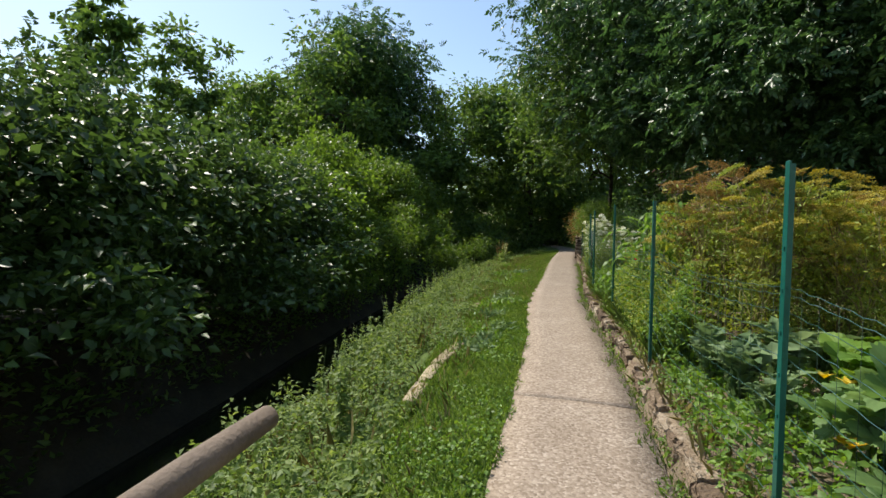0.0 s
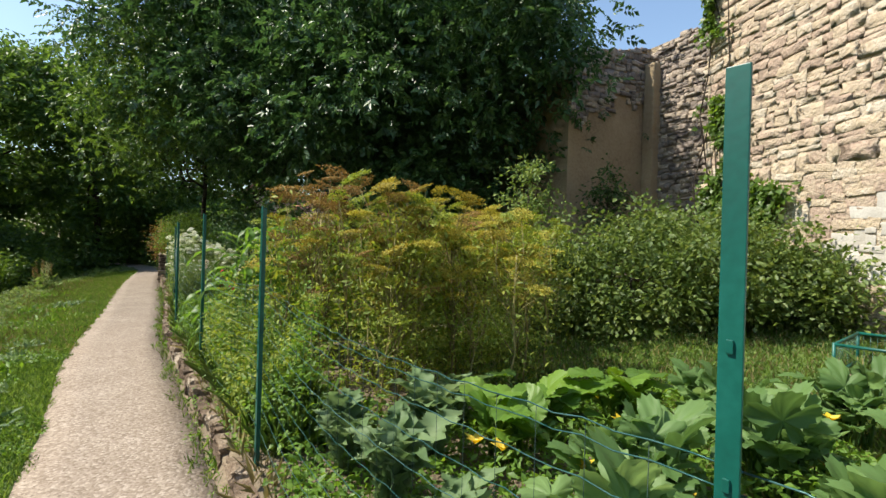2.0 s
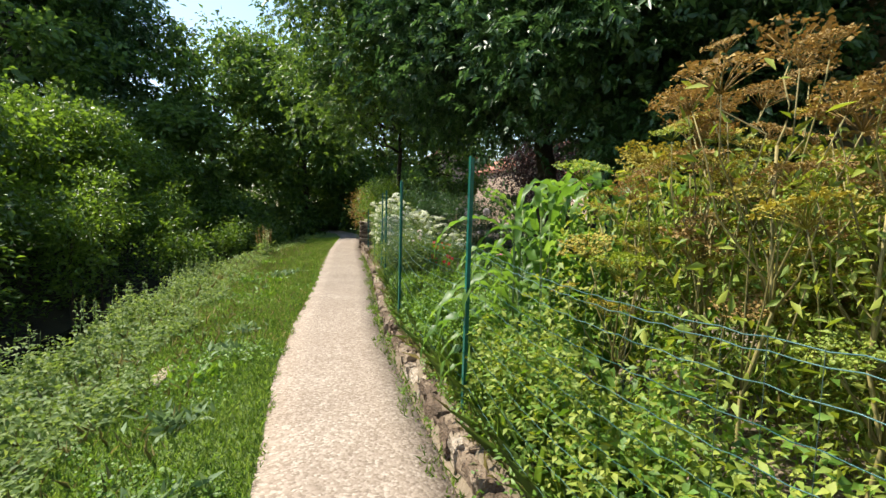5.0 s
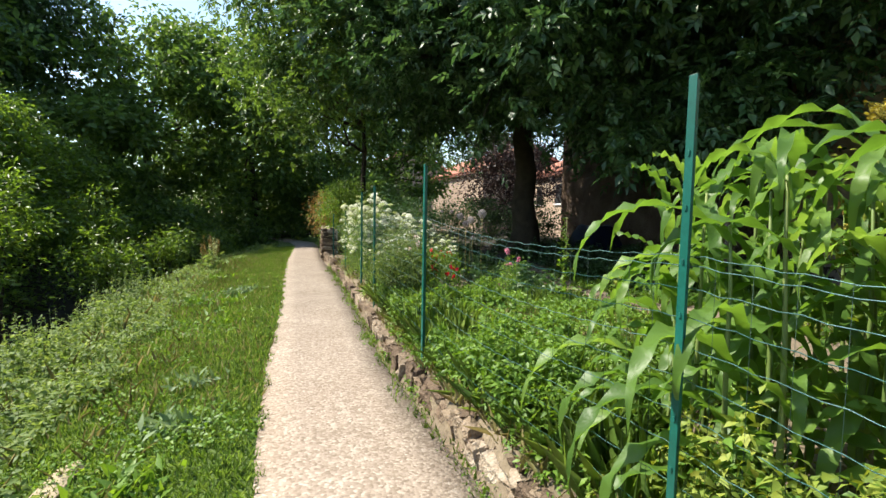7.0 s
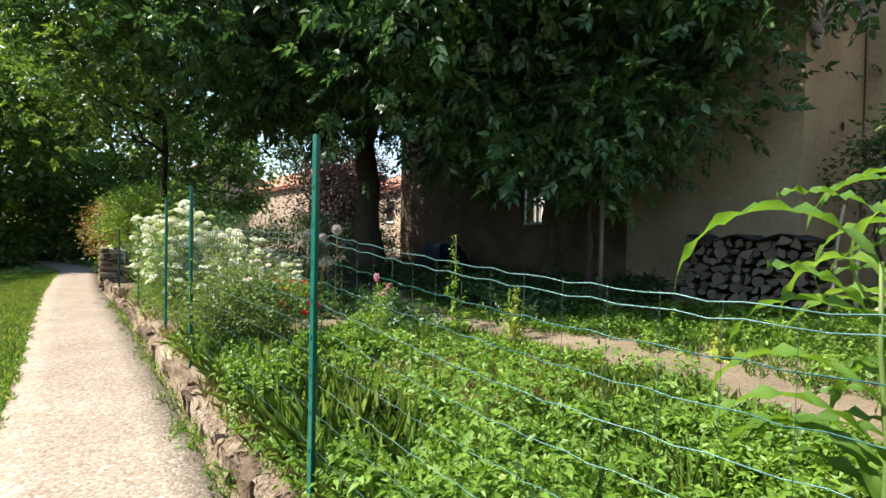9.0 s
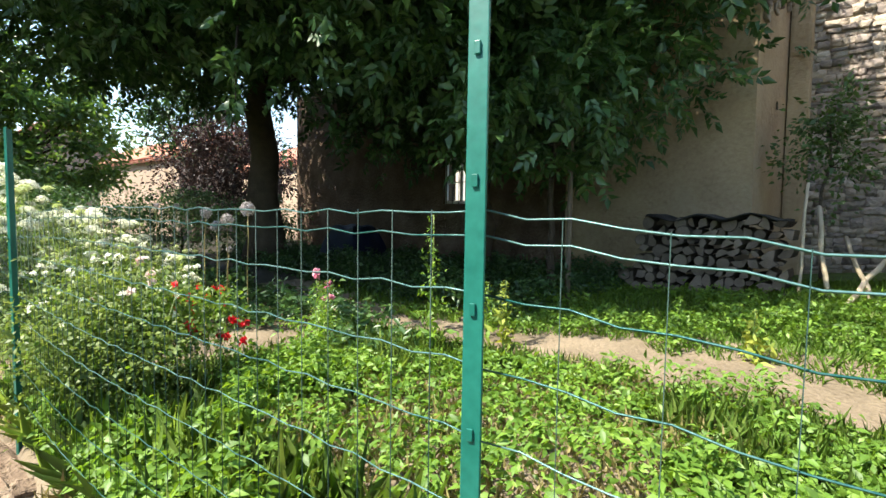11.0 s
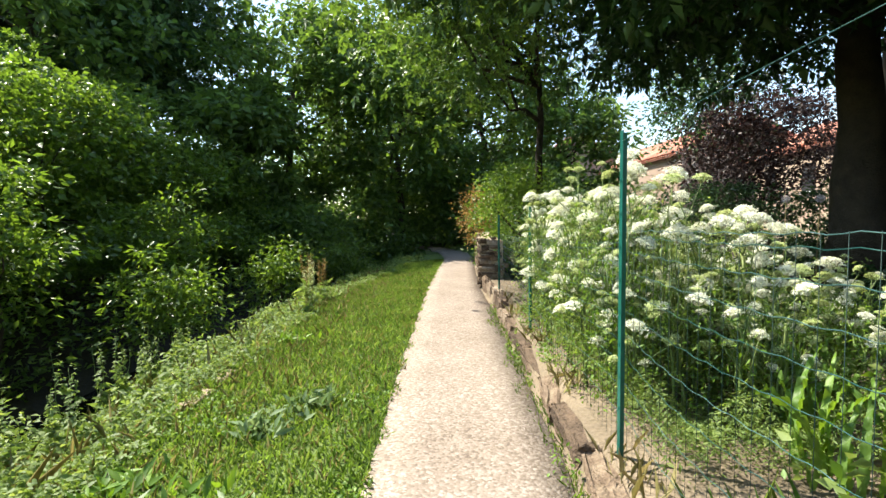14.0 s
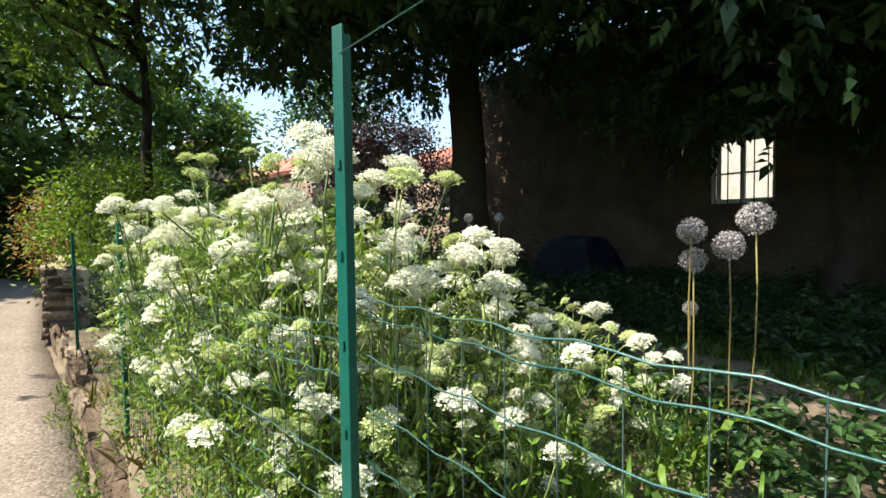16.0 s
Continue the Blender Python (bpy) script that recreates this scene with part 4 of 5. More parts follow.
# ---- bare slabs along the verge ----
sr = np.random.default_rng(15)
for (x, y, l, w) in ((-0.72, 2.85, 1.0, 0.15), (-0.66, 2.05, 0.5, 0.12), (-0.59, 1.5, 0.45, 0.13), (-2.45, 12.9, 0.45, 0.12), (-2.55, 13.5, 0.3, 0.1), (-1.3, 6.2, 0.5, 0.14)):
    V, F = stone_mesh("", 1, 1, 1, sr)
    me = fast_mesh("kerb_slab", V, F, M_sand)
    ob = tagged(new("flat_stone", me), "pale flat stone half sunk in the grass bank", "stone", "stones on the bank")
    ob.matrix_basis = pose(x, y, float(gz(x, y)) - 0.045, 0, 90, sr.uniform(0, 8)) @ Matrix.Diagonal((0.07, l, w, 1))

# ---- grass ----
def blades(r, n, x0, x1, y0, y1, hmin, hmax, inside, mat, name, label, wide=0.008):
    x, y = r.uniform(x0, x1, n), y0 + (y1 - y0) * r.random(n) ** 1.0
    k = inside(x, y)
    x, y = x[k], y[k]
    z = gz(x, y) - 0.01
    n = len(x)
    h = r.uniform(hmin, hmax, n)
    P = np.stack([x, y, z], 1)
    D = np.stack([r.normal(0, 0.45, n), r.normal(0, 0.45, n), np.ones(n)], 1)
    V, F = leaves2(P, D, rand_dirs(n, 0, r), h, np.full(n, wide) * r.uniform(0.6, 1.6, n), 0.35)
    ob = new(name, fast_mesh(name, V, F, mat))
    return tagged(ob, label, "grass", kind="stuff")


ar = np.random.default_rng(31)
dl = lambda x, y: path_l(y) - x
in_verge = lambda x, y: (dl(x, y) > -0.02 + 0.03 * np.sin(9 * y)) & (dl(x, y) < verge(y) + 0.2)
blades(ar, 260000, -3.4, 0.9, -2.5, 9.0, 0.02, 0.065, in_verge, L_grass, "grass", "mown bright grass verge beside the path", 0.006)
blades(ar, 170000, -4.2, 0.2, 9.0, 26.0, 0.03, 0.08, in_verge, L_grass, "grass", "mown bright grass verge beside the path", 0.01)
blades(ar, 9000, -3.4, 0.6, -2.5, 20.0, 0.05, 0.16, lambda x, y: (dl(x, y) > verge(y) * 0.55) & (dl(x, y) < verge(y) + 0.3), L_dry, "grass", "straw-coloured dry grass at the verge's edge", 0.003)
blades(ar, 14000, 3.0, 9.0, -3.0, 6.0, 0.04, 0.11, lambda x, y: (x - fence(y) > 2.2) & (x < 7.4 + 0.27 * y), L_dry, "grass", "dry tips in the lawn", 0.009)
blades(ar, 70000, 3.0, 9.0, -3.0, 6.0, 0.03, 0.085, lambda x, y: (x - fence(y) > 2.2) & (x < 7.4 + 0.27 * y), L_grass, "grass", "unmown lawn between the beds and the rampart", 0.013)
in_gap = lambda x, y: (x > path_r(y) - 0.05 - 0.08 * (np.sin(2.9 * y) + np.sin(7.3 * y) > 0.8)) & (x < path_r(y) + 0.09)
blades(ar, 16000, -4.2, 0.2, 7.0, 22.0, 0.04, 0.1, in_verge, L_dry, "grass", "dry blades in the verge", 0.006)
blades(ar, 60000, -0.6, 1.9, -2.5, 16.8, 0.03, 0.09, in_gap, L_grass, "grass", "fine grass along the kerb's foot", 0.004)

in_clover = lambda x, y: in_verge(x, y) & (np.sin(3.1 * x + 0.8 * y) + np.sin(1.7 * y - 2.2 * x + 1) + np.sin(5.3 * y + 4.1 * x) > 0.35)
# grey-leaved weed tufts in the mown verge
for k in range(16):
    y = ar.uniform(3, 16)
    x = float(path_l(y)) - ar.uniform(0.35, 0.9) * float(verge(y)) if k else -1.5
    y = y if k else 12.8
    n = int(ar.uniform(50, 110))
    P = np.stack([ar.normal(0, .10, n), ar.normal(0, .10, n), 0.06 * ar.random(n)], 1)
    L = ar.uniform(.06, .14, n)
    t = thing("weed_tuft", x, y, float(gz(x, y)), "low grey-green thistle rosette in the mown verge", "weed", "weed tufts in the verge")
    child("foliage", fast_mesh("foliage", *leaves(P, rand_dirs(n, 0.6, ar), rand_dirs(n, 1.5, ar), L, L * .3), L_silver if k % 2 == 0 else L_weed), t)


# ---- bank of nettles ----
def leaf_patch(r, name, label, n, x0, x1, y0, y1, inside, zfun, size, mat, cat="weeds", aspect=0.45, up=1.0, fine=True):
    x, y = r.uniform(x0, x1, n), r.uniform(y0, y1, n)
    k = inside(x, y)
    x, y = x[k], y[k]
    n = len(x)
    top = zfun(x, y) * (0.55 + 0.45 * np.sin(3.3 * x + 1.1) * np.sin(2.7 * y) + 0.5 * (np.sin(11 * x + 3 * y) * np.sin(9 * y - 2 * x)).clip(0, 1))
    z = gz(x, y) + np.maximum(top, 0.03) * r.random(n) ** 0.6
    P = np.stack([x, y, z], 1)
    D = rand_dirs(n, -0.1, r) * np.array((1, 1, 0.5))
    L = size * r.uniform(0.6, 1.4, n)
    V, F = (leaves if fine else leaves2)(P, D, rand_dirs(n, up * 1.6, r), L, L * aspect, 0.2)
    return tagged(new(name, fast_mesh(name, V, F, mat)), label, cat, kind="stuff")


in_bank = lambda x, y: (dl(x, y) > verge(y) - 0.02 + 0.12 * np.sin(3 * y) + 0.3 * ((y > 1.1) & (y < 3.5))) & (dl(x, y) < verge(y) + 2.3)
leaf_patch(ar, "nettles", "grey-green nettles and weeds on the stream bank", 150000, -5.2, 0.4, -2.2, 12.5, in_bank, lambda x, y: 0.12 + 0.42 * sm(0.1, 0.9, dl(x, y) - verge(y)), 0.052, L_nettle)
leaf_patch(ar, "nettles", "grey-green nettles and weeds on the stream bank", 70000, -6.5, -1.5, 12.5, 30, in_bank, lambda x, y: 0.06 + 0.28 * sm(0.1, 0.9, dl(x, y) - verge(y)), 0.07, L_nettle)
leaf_patch(ar, "weeds", "low pale weeds along the bank's edge", 70000, -4.6, -0.4, 7.5, 22, lambda x, y: (dl(x, y) > verge(y) - 0.05) & (dl(x, y) < verge(y) + 1.1), lambda x, y: 0.1 + 0.14 * sm(0.0, 0.6, dl(x, y) - verge(y)), 0.035, L_nettle)
blades(ar, 9000, -5.5, 0.3, -2.2, 24, 0.1, 0.35, lambda x, y: in_bank(x, y) & (dl(x, y) > verge(y) + 0.35), L_dry, "grass", "long pale grass among the nettles", 0.003)
for k in range(70):
    y = ar.uniform(0.5, 15)
    d = verge(y) + ar.uniform(0.5, 1.5)
    x = float(path_l(y) - d)
    h = ar.uniform(0.5, 0.85)
    z = float(gz(x, y))
    t = thing("tall_weed", x, y, z, "upright flowering nettle standing above the bank", "weed", "tall weeds on the bank")
    child("stem", fast_mesh("stem", *tube(bent((0, 0, -0.02), (ar.uniform(-.06, .06), ar.uniform(-.06, .06), h), 5, 0.02, ar), np.linspace(0.005, 0.002, 5), 4), M_stem), t)
    n = 60
    zz = h * (0.25 + 0.78 * ar.random(n))
    P = np.stack([0 * zz, 0 * zz, zz], 1)
    D = rand_dirs(n, 0, ar) * np.array((1, 1, 0.4))
    L = 0.10 * (1.25 - zz / h) * ar.uniform(0.7, 1.3, n)
    child("foliage", fast_mesh("foliage", *leaves(P, D, rand_dirs(n, 2, ar), L, L * 0.45, 0.3), L_nettle), t)
leaf_patch(ar, "clover", "round clover and plantain leaves in the mown verge", 90000, -3.6, 0.9, -2.4, 13.0, in_clover, lambda x, y: 0.075 + 0 * x, 0.026, L_weed, cat="clover", aspect=0.75)
for x, y, h, m in ((-3.2, 17.2, 0.95, F_rust), (-3.1, 17.6, 0.8, F_rust), (-2.95, 16.6, 0.85, F_lime), (-3.5, 18.0, 0.8, F_rust)):
    z = float(gz(x, y))
    t = thing("dock_plant", x, y, z, "upright dock with reddish-brown seed spikes on the bank", "weed", "docks on the bank")
    n = 90
    for k in range(5):
        top = np.array((ar.uniform(-.12, .12), ar.uniform(-.12, .12), h * ar.uniform(.75, 1)))
        child("stem", fast_mesh("stem", *tube(bent((0, 0, -.03), top, 5, .03, ar), np.linspace(.006, .002, 5), 4), M_drystem), t)
        f = ar.uniform(.45, 1, n)[:, None]
        P = top * f + ar.normal(size=(n, 3)) * .014
        L = ar.uniform(.012, .03, n)
        tagged(child("seed_spike", fast_mesh("seed_spike", *leaves2(P, rand_dirs(n, .4, ar), rand_dirs(n, 1, ar), L, L * .6), m), t), kind="stuff")
    P = np.stack([ar.normal(0, .06, 40), ar.normal(0, .06, 40), h * .5 * ar.random(40)], 1)
    L = ar.uniform(.1, .22, 40)
    child("foliage", fast_mesh("foliage", *leaves(P, rand_dirs(40, .5, ar), rand_dirs(40, 1.2, ar), L, L * .3, .3), L_nettle), t)
# shade plants at the foot of the hedge and the far bank
in_far = lambda x, y: (dl(x, y) > verge(y) + 4.3) & (dl(x, y) < verge(y) + 8.5)
leaf_patch(ar, "undergrowth", "dim undergrowth on the far bank of the stream", 90000, -13, -3, -6, 34, in_far, lambda x, y: 0.9 + 0 * x, 0.12, L_wood, up=0.6, fine=False)

# leafy tufts at the kerb's foot
def kerb_tufts(x, y):
    return (x > path_r(y) - 0.10) & (x < path_r(y) + 0.08) & (np.sin(2.3 * y + 0.6) + np.sin(5.9 * y) + 0.4 * np.sin(17 * y) > 0.9)


leaf_patch(ar, "weeds", "small leafy weed tufts at the kerb's foot", 60000, -0.5, 1.9, -2.5, 16.5, kerb_tufts, lambda x, y: 0.16 + 0 * x, 0.03, L_weed)


def kerb_spill(x, y):
    return (x > path_r(y) + 0.06 + 0.05 * np.sin(6 * y)) & (x < fence(y) + 0.05) & (np.sin(1.9 * y) + np.sin(4.7 * y + 1) > -0.9 + 1.9 * sm(8.6, 9.6, y))


leaf_patch(ar, "weeds", "weeds spilling from the bed over the kerb", 110000, -0.4, 2.0, -2.5, 16.5, kerb_spill, lambda x, y: 0.16 + 0.14 * sm(0.1, 0.3, x - path_r(y)), 0.035, L_weed)
blades(ar, 22000, -0.4, 2.0, -2.5, 17, 0.05, 0.2, lambda x, y: (x > path_r(y) + 0.1) & (x < fence(y) + 0.1) & ((y < 9.3) | (np.sin(5 * y) > 0.3)), L_dry, "grass", "dry grass wisps behind the kerb", 0.004)

# ---- garden plants ----
pr = np.random.default_rng(77)


def lobed_leaf(r, size, lobes=5, tooth=0.12, cup=0.25, deep=0.5):
    """A broad pleated blade: lobes cut between the veins, toothed rim, folded up along the midrib; it starts at its stalk."""
    n = 61
    a = np.linspace(-np.pi * 0.9, np.pi * 0.9, n)
    lobe = np.abs(np.cos(a * lobes * 0.5 * 0.98))
    rad = size * ((1 - deep) + deep * lobe ** 0.9) * (0.62 + 0.5 * np.cos(a * 0.5) ** 2) * (1 + tooth * 0.7 * np.where(np.arange(n) % 2, 1, -0.6) * r.uniform(0.4, 1, n))
    V = [(0, 0, 0)]
    ks = (0.3, 0.62, 0.86, 1.0)
    for k in ks:
        x, y = k * rad * np.cos(a), k * rad * np.sin(a)
        z = -0.2 * size * k * (1 - lobe) + 0.42 * np.abs(y) - cup * (x * x + y * y) / size * (1 + 0.35 * np.sin(a * 3 + 1)) + 0.035 * size * r.normal(size=n) * k * k
        V += list(zip(x, y, z))
    F = []
    for j in range(n - 1):
        F.append([0, 1 + j, 2 + j])
        for q in range(len(ks) - 1):
            b, c = 1 + q * n, 1 + (q + 1) * n
            F += [[b + j, c + j, c + j + 1], [b + j, c + j + 1, b + j + 1]]
    return np.array(V), np.array(F)


def leaf_on_stalk(r, name, size, h, mat, **kw):
    V, F = lobed_leaf(r, size, **kw)
    tilt = r.uniform(-1.25, 0.15)
    c, s = math.cos(tilt), math.sin(tilt)
    V = np.stack([V[:, 0] * c + V[:, 2] * s, V[:, 1], -V[:, 0] * s + V[:, 2] * c], 1)
    V = V + np.array((h * 0.42, 0, h))
    st = tube(np.array([(0, 0, 0), (h * 0.1, 0, h * 0.45), (h * 0.28, 0, h * 0.85), (h * 0.42, 0, h)]), [0.011, 0.009, 0.007, 0.005], 5)
    return fast_mesh(name, *join((V, F), st), mat)


squash_leaves = [leaf_on_stalk(pr, "leaf", z, h, L_squash, lobes=5, cup=c, deep=d) for z, h, c, d in ((0.2, 0.44, 0.3, 0.62), (0.17, 0.36, 0.15, 0.66), (0.22, 0.5, 0.4, 0.58), (0.15, 0.28, 0.2, 0.6), (0.2, 0.47, 0.1, 0.68), (0.18, 0.4, 0.35, 0.6), (0.21, 0.42, 0.25, 0.55), (0.16, 0.52, 0.5, 0.64))]
round_leaves = [leaf_on_stalk(pr, "leaf", z, h, L_weed, lobes=3, cup=c, deep=0.2, tooth=0.05) for z, h, c in ((0.17, 0.4, 0.15), (0.15, 0.34, 0.3), (0.18, 0.48, 0.2))]


def squash(x, y, kinds, n, label, k=1.0):
    t = thing("squash_plant", x, y, float(gz(x, y)), label, "squash plant", "squash plants in the bed", rz=pr.uniform(0, 360))
    for i in range(n):
        s = k * pr.uniform(0.55, 0.95)
        child("leaf", kinds[pr.integers(len(kinds))], t, at=pose(pr.uniform(-.12, .12), pr.uniform(-.12, .12), -0.02, pr.uniform(-8, 8), pr.uniform(-25, 12), i * 137.5 + pr.uniform(-20, 20)) @ Matrix.Scale(s, 4))
    for i in range(2):
        a = pr.uniform(0, 6.3)
        m = fast_mesh("flower", *leaves(np.zeros((5, 3)), np.stack([np.cos(a + np.arange(5) * 1.257), np.sin(a + np.arange(5) * 1.257), np.full(5, 0.9)], 1), np.tile((0, 0, 1.0), (5, 1)) + pr.normal(size=(5, 3)) * .1, np.full(5, 0.09), np.full(5, 0.05)), F_yellow)
        child("flower", m, t, "yellow-orange squash flower", pose(0.25 * math.cos(a), 0.25 * math.sin(a), 0.2))


for x, y, k in ((2.2, -0.5, 1), (3.0, -0.9, 1), (2.4, 0.45, 1), (3.3, 0.1, 1), (4.1, -0.4, 1), (3.0, 1.0, 1), (3.9, 0.85, 1), (4.7, 0.35, 1), (4.4, 1.55, .95), (2.1, -1.6, 1), (5.2, 1.1, .95), (5.4, -0.4, 1), (3.3, -2.0, 1), (4.4, -1.6, 1)):
    squash(x, y, squash_leaves, 40, "courgette plant with large toothed green leaves", k)
for x, y in ((3.2, 1.95), (3.75, 1.75), (2.75, 1.75)):
    squash(x, y, round_leaves, 24, "squash plant with broad rounded bright leaves", 1.0)


def frond(r, L):
    """A grey-green jagged leaf, upright then arching, its two halves folded up from the rib and waved."""
    n = 22
    t = np.linspace(0, 1, n)
    mid = np.stack([L * (0.12 * t + 0.3 * t ** 2.4), 0.03 * L * np.sin(t * 4 + r.uniform(0, 6)), L * (1.02 * t - 0.36 * t ** 3)], 1)
    V, F = [], []
    for i in range(n):
        w = L * 0.14 * math.sin(math.pi * min(1, t[i] * 0.86 + 0.1)) ** 0.8 * (1.15 if i % 2 else 0.72)
        wv = 0.06 * L * math.sin(i * 1.3) * t[i]
        V += [mid[i] + (-0.4 * w + wv, w, 0.3 * w), mid[i] + (-0.1 * w + wv * 0.4, w * 0.5, 0.1 * w), mid[i], mid[i] + (-0.1 * w - wv * 0.4, -w * 0.5, 0.1 * w), mid[i] + (-0.4 * w - wv, -w, 0.3 * w)]
    for i in range(n - 1):
        for q in range(4):
            a = i * 5 + q
            F += [[a, a + 1, a + 6], [a, a + 6, a + 5]]
    return np.array(V), np.array(F)


fronds = [fast_mesh("leaf", *frond(pr, L), L_silver, True) for L in (0.5, 0.62, 0.56)]
for x, y, s in ((1.95, 1.55, 1.0), (2.35, 1.95, 1.05), (1.85, 2.05, 0.9), (2.0, 0.95, 0.8), (2.7, 2.35, 0.9)):
    t = thing("artichoke_plant", x, y, float(gz(x, y)), "grey-green artichoke with jagged arching leaves", "artichoke plant", "artichokes in the bed", rz=pr.uniform(0, 360))
    for i in range(32):
        child("leaf", fronds[pr.integers(3)], t, at=pose(0, 0, 0, pr.uniform(-12, 12), pr.uniform(-24, 8), i * 137.5) @ Matrix.Scale(s * 1.1 * pr.uniform(.6, 1.1), 4))


# seeding umbels: a flat or domed head of many small clusters on rays
def umbel(r, name, R, rays, dome, tuft, mat, flecks=7):
    sets, P = [], []
    for k in range(rays):
        rr = R * math.sqrt((k + 0.5) / rays) * r.uniform(0.9, 1.08)
        a = k * 2.39996
        z = dome * R * (1 - (rr / R) ** 2) + R * 0.55 + r.uniform(-.05, .05) * R
        p = (rr * math.cos(a), rr * math.sin(a), z)
        sets.append(tube([(0, 0, 0), (p[0] * .55, p[1] * .55, z * .62), p], [R * 0.016, R * 0.012, R * 0.009], 3))
        P.append(p)
    P = np.repeat(np.array(P), flecks, 0)
    n = len(P)
    P = P + r.normal(size=(n, 3)) * tuft * np.array((1, 1, .35))
    L = tuft * r.uniform(0.9, 1.6, n)
    sets.append(leaves2(P, rand_dirs(n, 0.1, r) * np.array((1, 1, .4)), rand_dirs(n, 2.5, r), L, L * 0.9))
    return fast_mesh(name, *join(*sets), mat)


ochre = [umbel(pr, "umbel", R, 20, 0.12, R * 0.105, m, 13) for R, m in ((0.10, F_ochre), (0.13, F_ochre), (0.09, F_rust), (0.12, F_rust), (0.11, L_dill), (0.1, F_ochre), (0.09, L_dill), (0.12, L_dill))]
golds = [umbel(pr, "umbel", R, 22, 0.2, R * 0.115, m, 14) for R, m in ((0.09, F_gold), (0.12, F_gold), (0.1, L_dill), (0.11, F_ochre))]
whites = [umbel(pr, "umbel", R, 40, d, R * 0.12, m, 16) for R, d, m in ((0.052, 0.6, F_white), (0.043, 0.9, F_white), (0.057, 0.7, F_white), (0.042, 0.6, F_lime), (0.034, 0.8, F_lime), (0.036, 0.5, F_lime))]


def umbel_plant(name, label, group, x, y, h, heads, kinds, leaf_mat, stem_mat, foliage, leaf_size, spread_, scale=1.0, top=0.4):
    t = thing(name, x, y, float(gz(x, y)), label, "umbel plant", group)
    sets = [tube(bent((0, 0, -0.03), (pr.uniform(-.08, .08), pr.uniform(-.08, .08), h * 0.8), 6, 0.02, pr), np.linspace(0.010, 0.006, 6), 5)]
    joints = sets[0][0].reshape(6, 5, 3).mean(1)
    for k in range(heads):
        st = joints[pr.integers(2, 6)]
        a = pr.uniform(0, 6.283)
        rr = spread_ * math.sqrt(pr.random())
        e = np.array((rr * math.cos(a), rr * math.sin(a), h * (1 - top * pr.random() ** 1.3)))
        if e[2] < st[2] + 0.1:
            st = joints[2]
        p = bent(st, e, 5, 0.05, pr)
        sets.append(tube(p, np.linspace(0.005, 0.0028, 5), 4))
        child("umbel", kinds[pr.integers(len(kinds))], t, at=pose(*e, pr.uniform(-25, 25), pr.uniform(-25, 25), pr.uniform(0, 360)) @ Matrix.Scale(scale * pr.uniform(.65, 1.25), 4))
    child("stem", fast_mesh("stem", *join(*sets), stem_mat), t)
    n = foliage
    zz = h * 0.92 * pr.random(n) ** 0.75
    a = pr.uniform(0, 6.283, n)
    rr = spread_ * 1.05 * np.sqrt(pr.random(n))
    P = np.stack([rr * np.cos(a), rr * np.sin(a), zz], 1)
    L = leaf_size * pr.uniform(.6, 1.5, n)
    child("foliage", fast_mesh("foliage", *leaves2(P, rand_dirs(n, 0.1, pr), rand_dirs(n, 1.2, pr), L, L * 0.36), leaf_mat), t)


k = 0
while k < 46:
    x, y = pr.uniform(1.5, 4.6), pr.uniform(2.55, 5.2)
    if (y > 3.1 and (x - 0.6) < 0.5 * (y - 1.93)) or x - float(fence(y)) < 0.28 or (x > 3.6 and y < 3.0) or (x < 2.4 and y > 4.55):
        continue
    gold = x - 0.6 > 1.2 * (y - 1.3)
    umbel_plant("fennel_plant", "tall fennel with golden-yellow umbels" if gold else "tall fennel gone to seed with ochre umbels", "seeding fennel plants", x, y, pr.uniform(1.3, 1.72) + 0.1 * gold, 16, golds if gold else ochre, L_dill if gold or pr.random() < .75 else L_weed, M_drystem, 760, 0.042, 0.34, 1.0, 0.5)
    k += 1
umbel_plant("fennel_plant", "tallest fennel with rust-brown dry umbels", "seeding fennel plants", 1.95, 3.55, 1.92, 12, ochre[2:4], L_dill, M_drystem, 240, 0.06, 0.4, 1.1, 0.3)
umbel_plant("fennel_plant", "tallest fennel with rust-brown dry umbels", "seeding fennel plants", 2.5, 3.4, 1.85, 12, ochre[2:4], L_dill, M_drystem, 240, 0.06, 0.4, 1.1, 0.3)
umbel_plant("fennel_plant", "tallest fennel with rust-brown dry umbels", "seeding fennel plants", 2.35, 4.1, 1.85, 10, ochre[2:4], L_dill, M_drystem, 240, 0.06, 0.35, 1.1, 0.3)
k = 0
while k < 60:
    y = pr.uniform(12.05, 15.3)
    x = float(fence(y)) + 0.12 + 2.0 * pr.random() ** 1.7
    if (x > 1.7 and y > 13.5) or (y < 12.3 and (pr.random() < 0.5 or x - float(fence(y)) > 0.5)) or (x > 1.35 and y < 13):
        continue
    h = (pr.uniform(1.05, 1.45) if y > 12.4 else pr.uniform(0.7, 1.0)) - 0.35 * max(0, x - 1.0)
    umbel_plant("carrot_flower", "white-flowering wild carrot with domed umbels and feathery leaves", "white umbel flowers", x, y, h, 15, whites, L_nettle if pr.random() < .6 else L_weed, M_stem, 560, 0.03, 0.24, 1.0, 0.62)
    k += 1
for k in range(12):
    umbel_plant("carrot_flower", "short wild carrot with scattered small white umbels", "white umbel flowers", pr.uniform(1.2, 2.3), pr.uniform(12.1, 13.4), pr.uniform(0.75, 1.0), 8, whites, L_nettle, M_stem, 300, 0.03, 0.22, 0.9, 0.5)
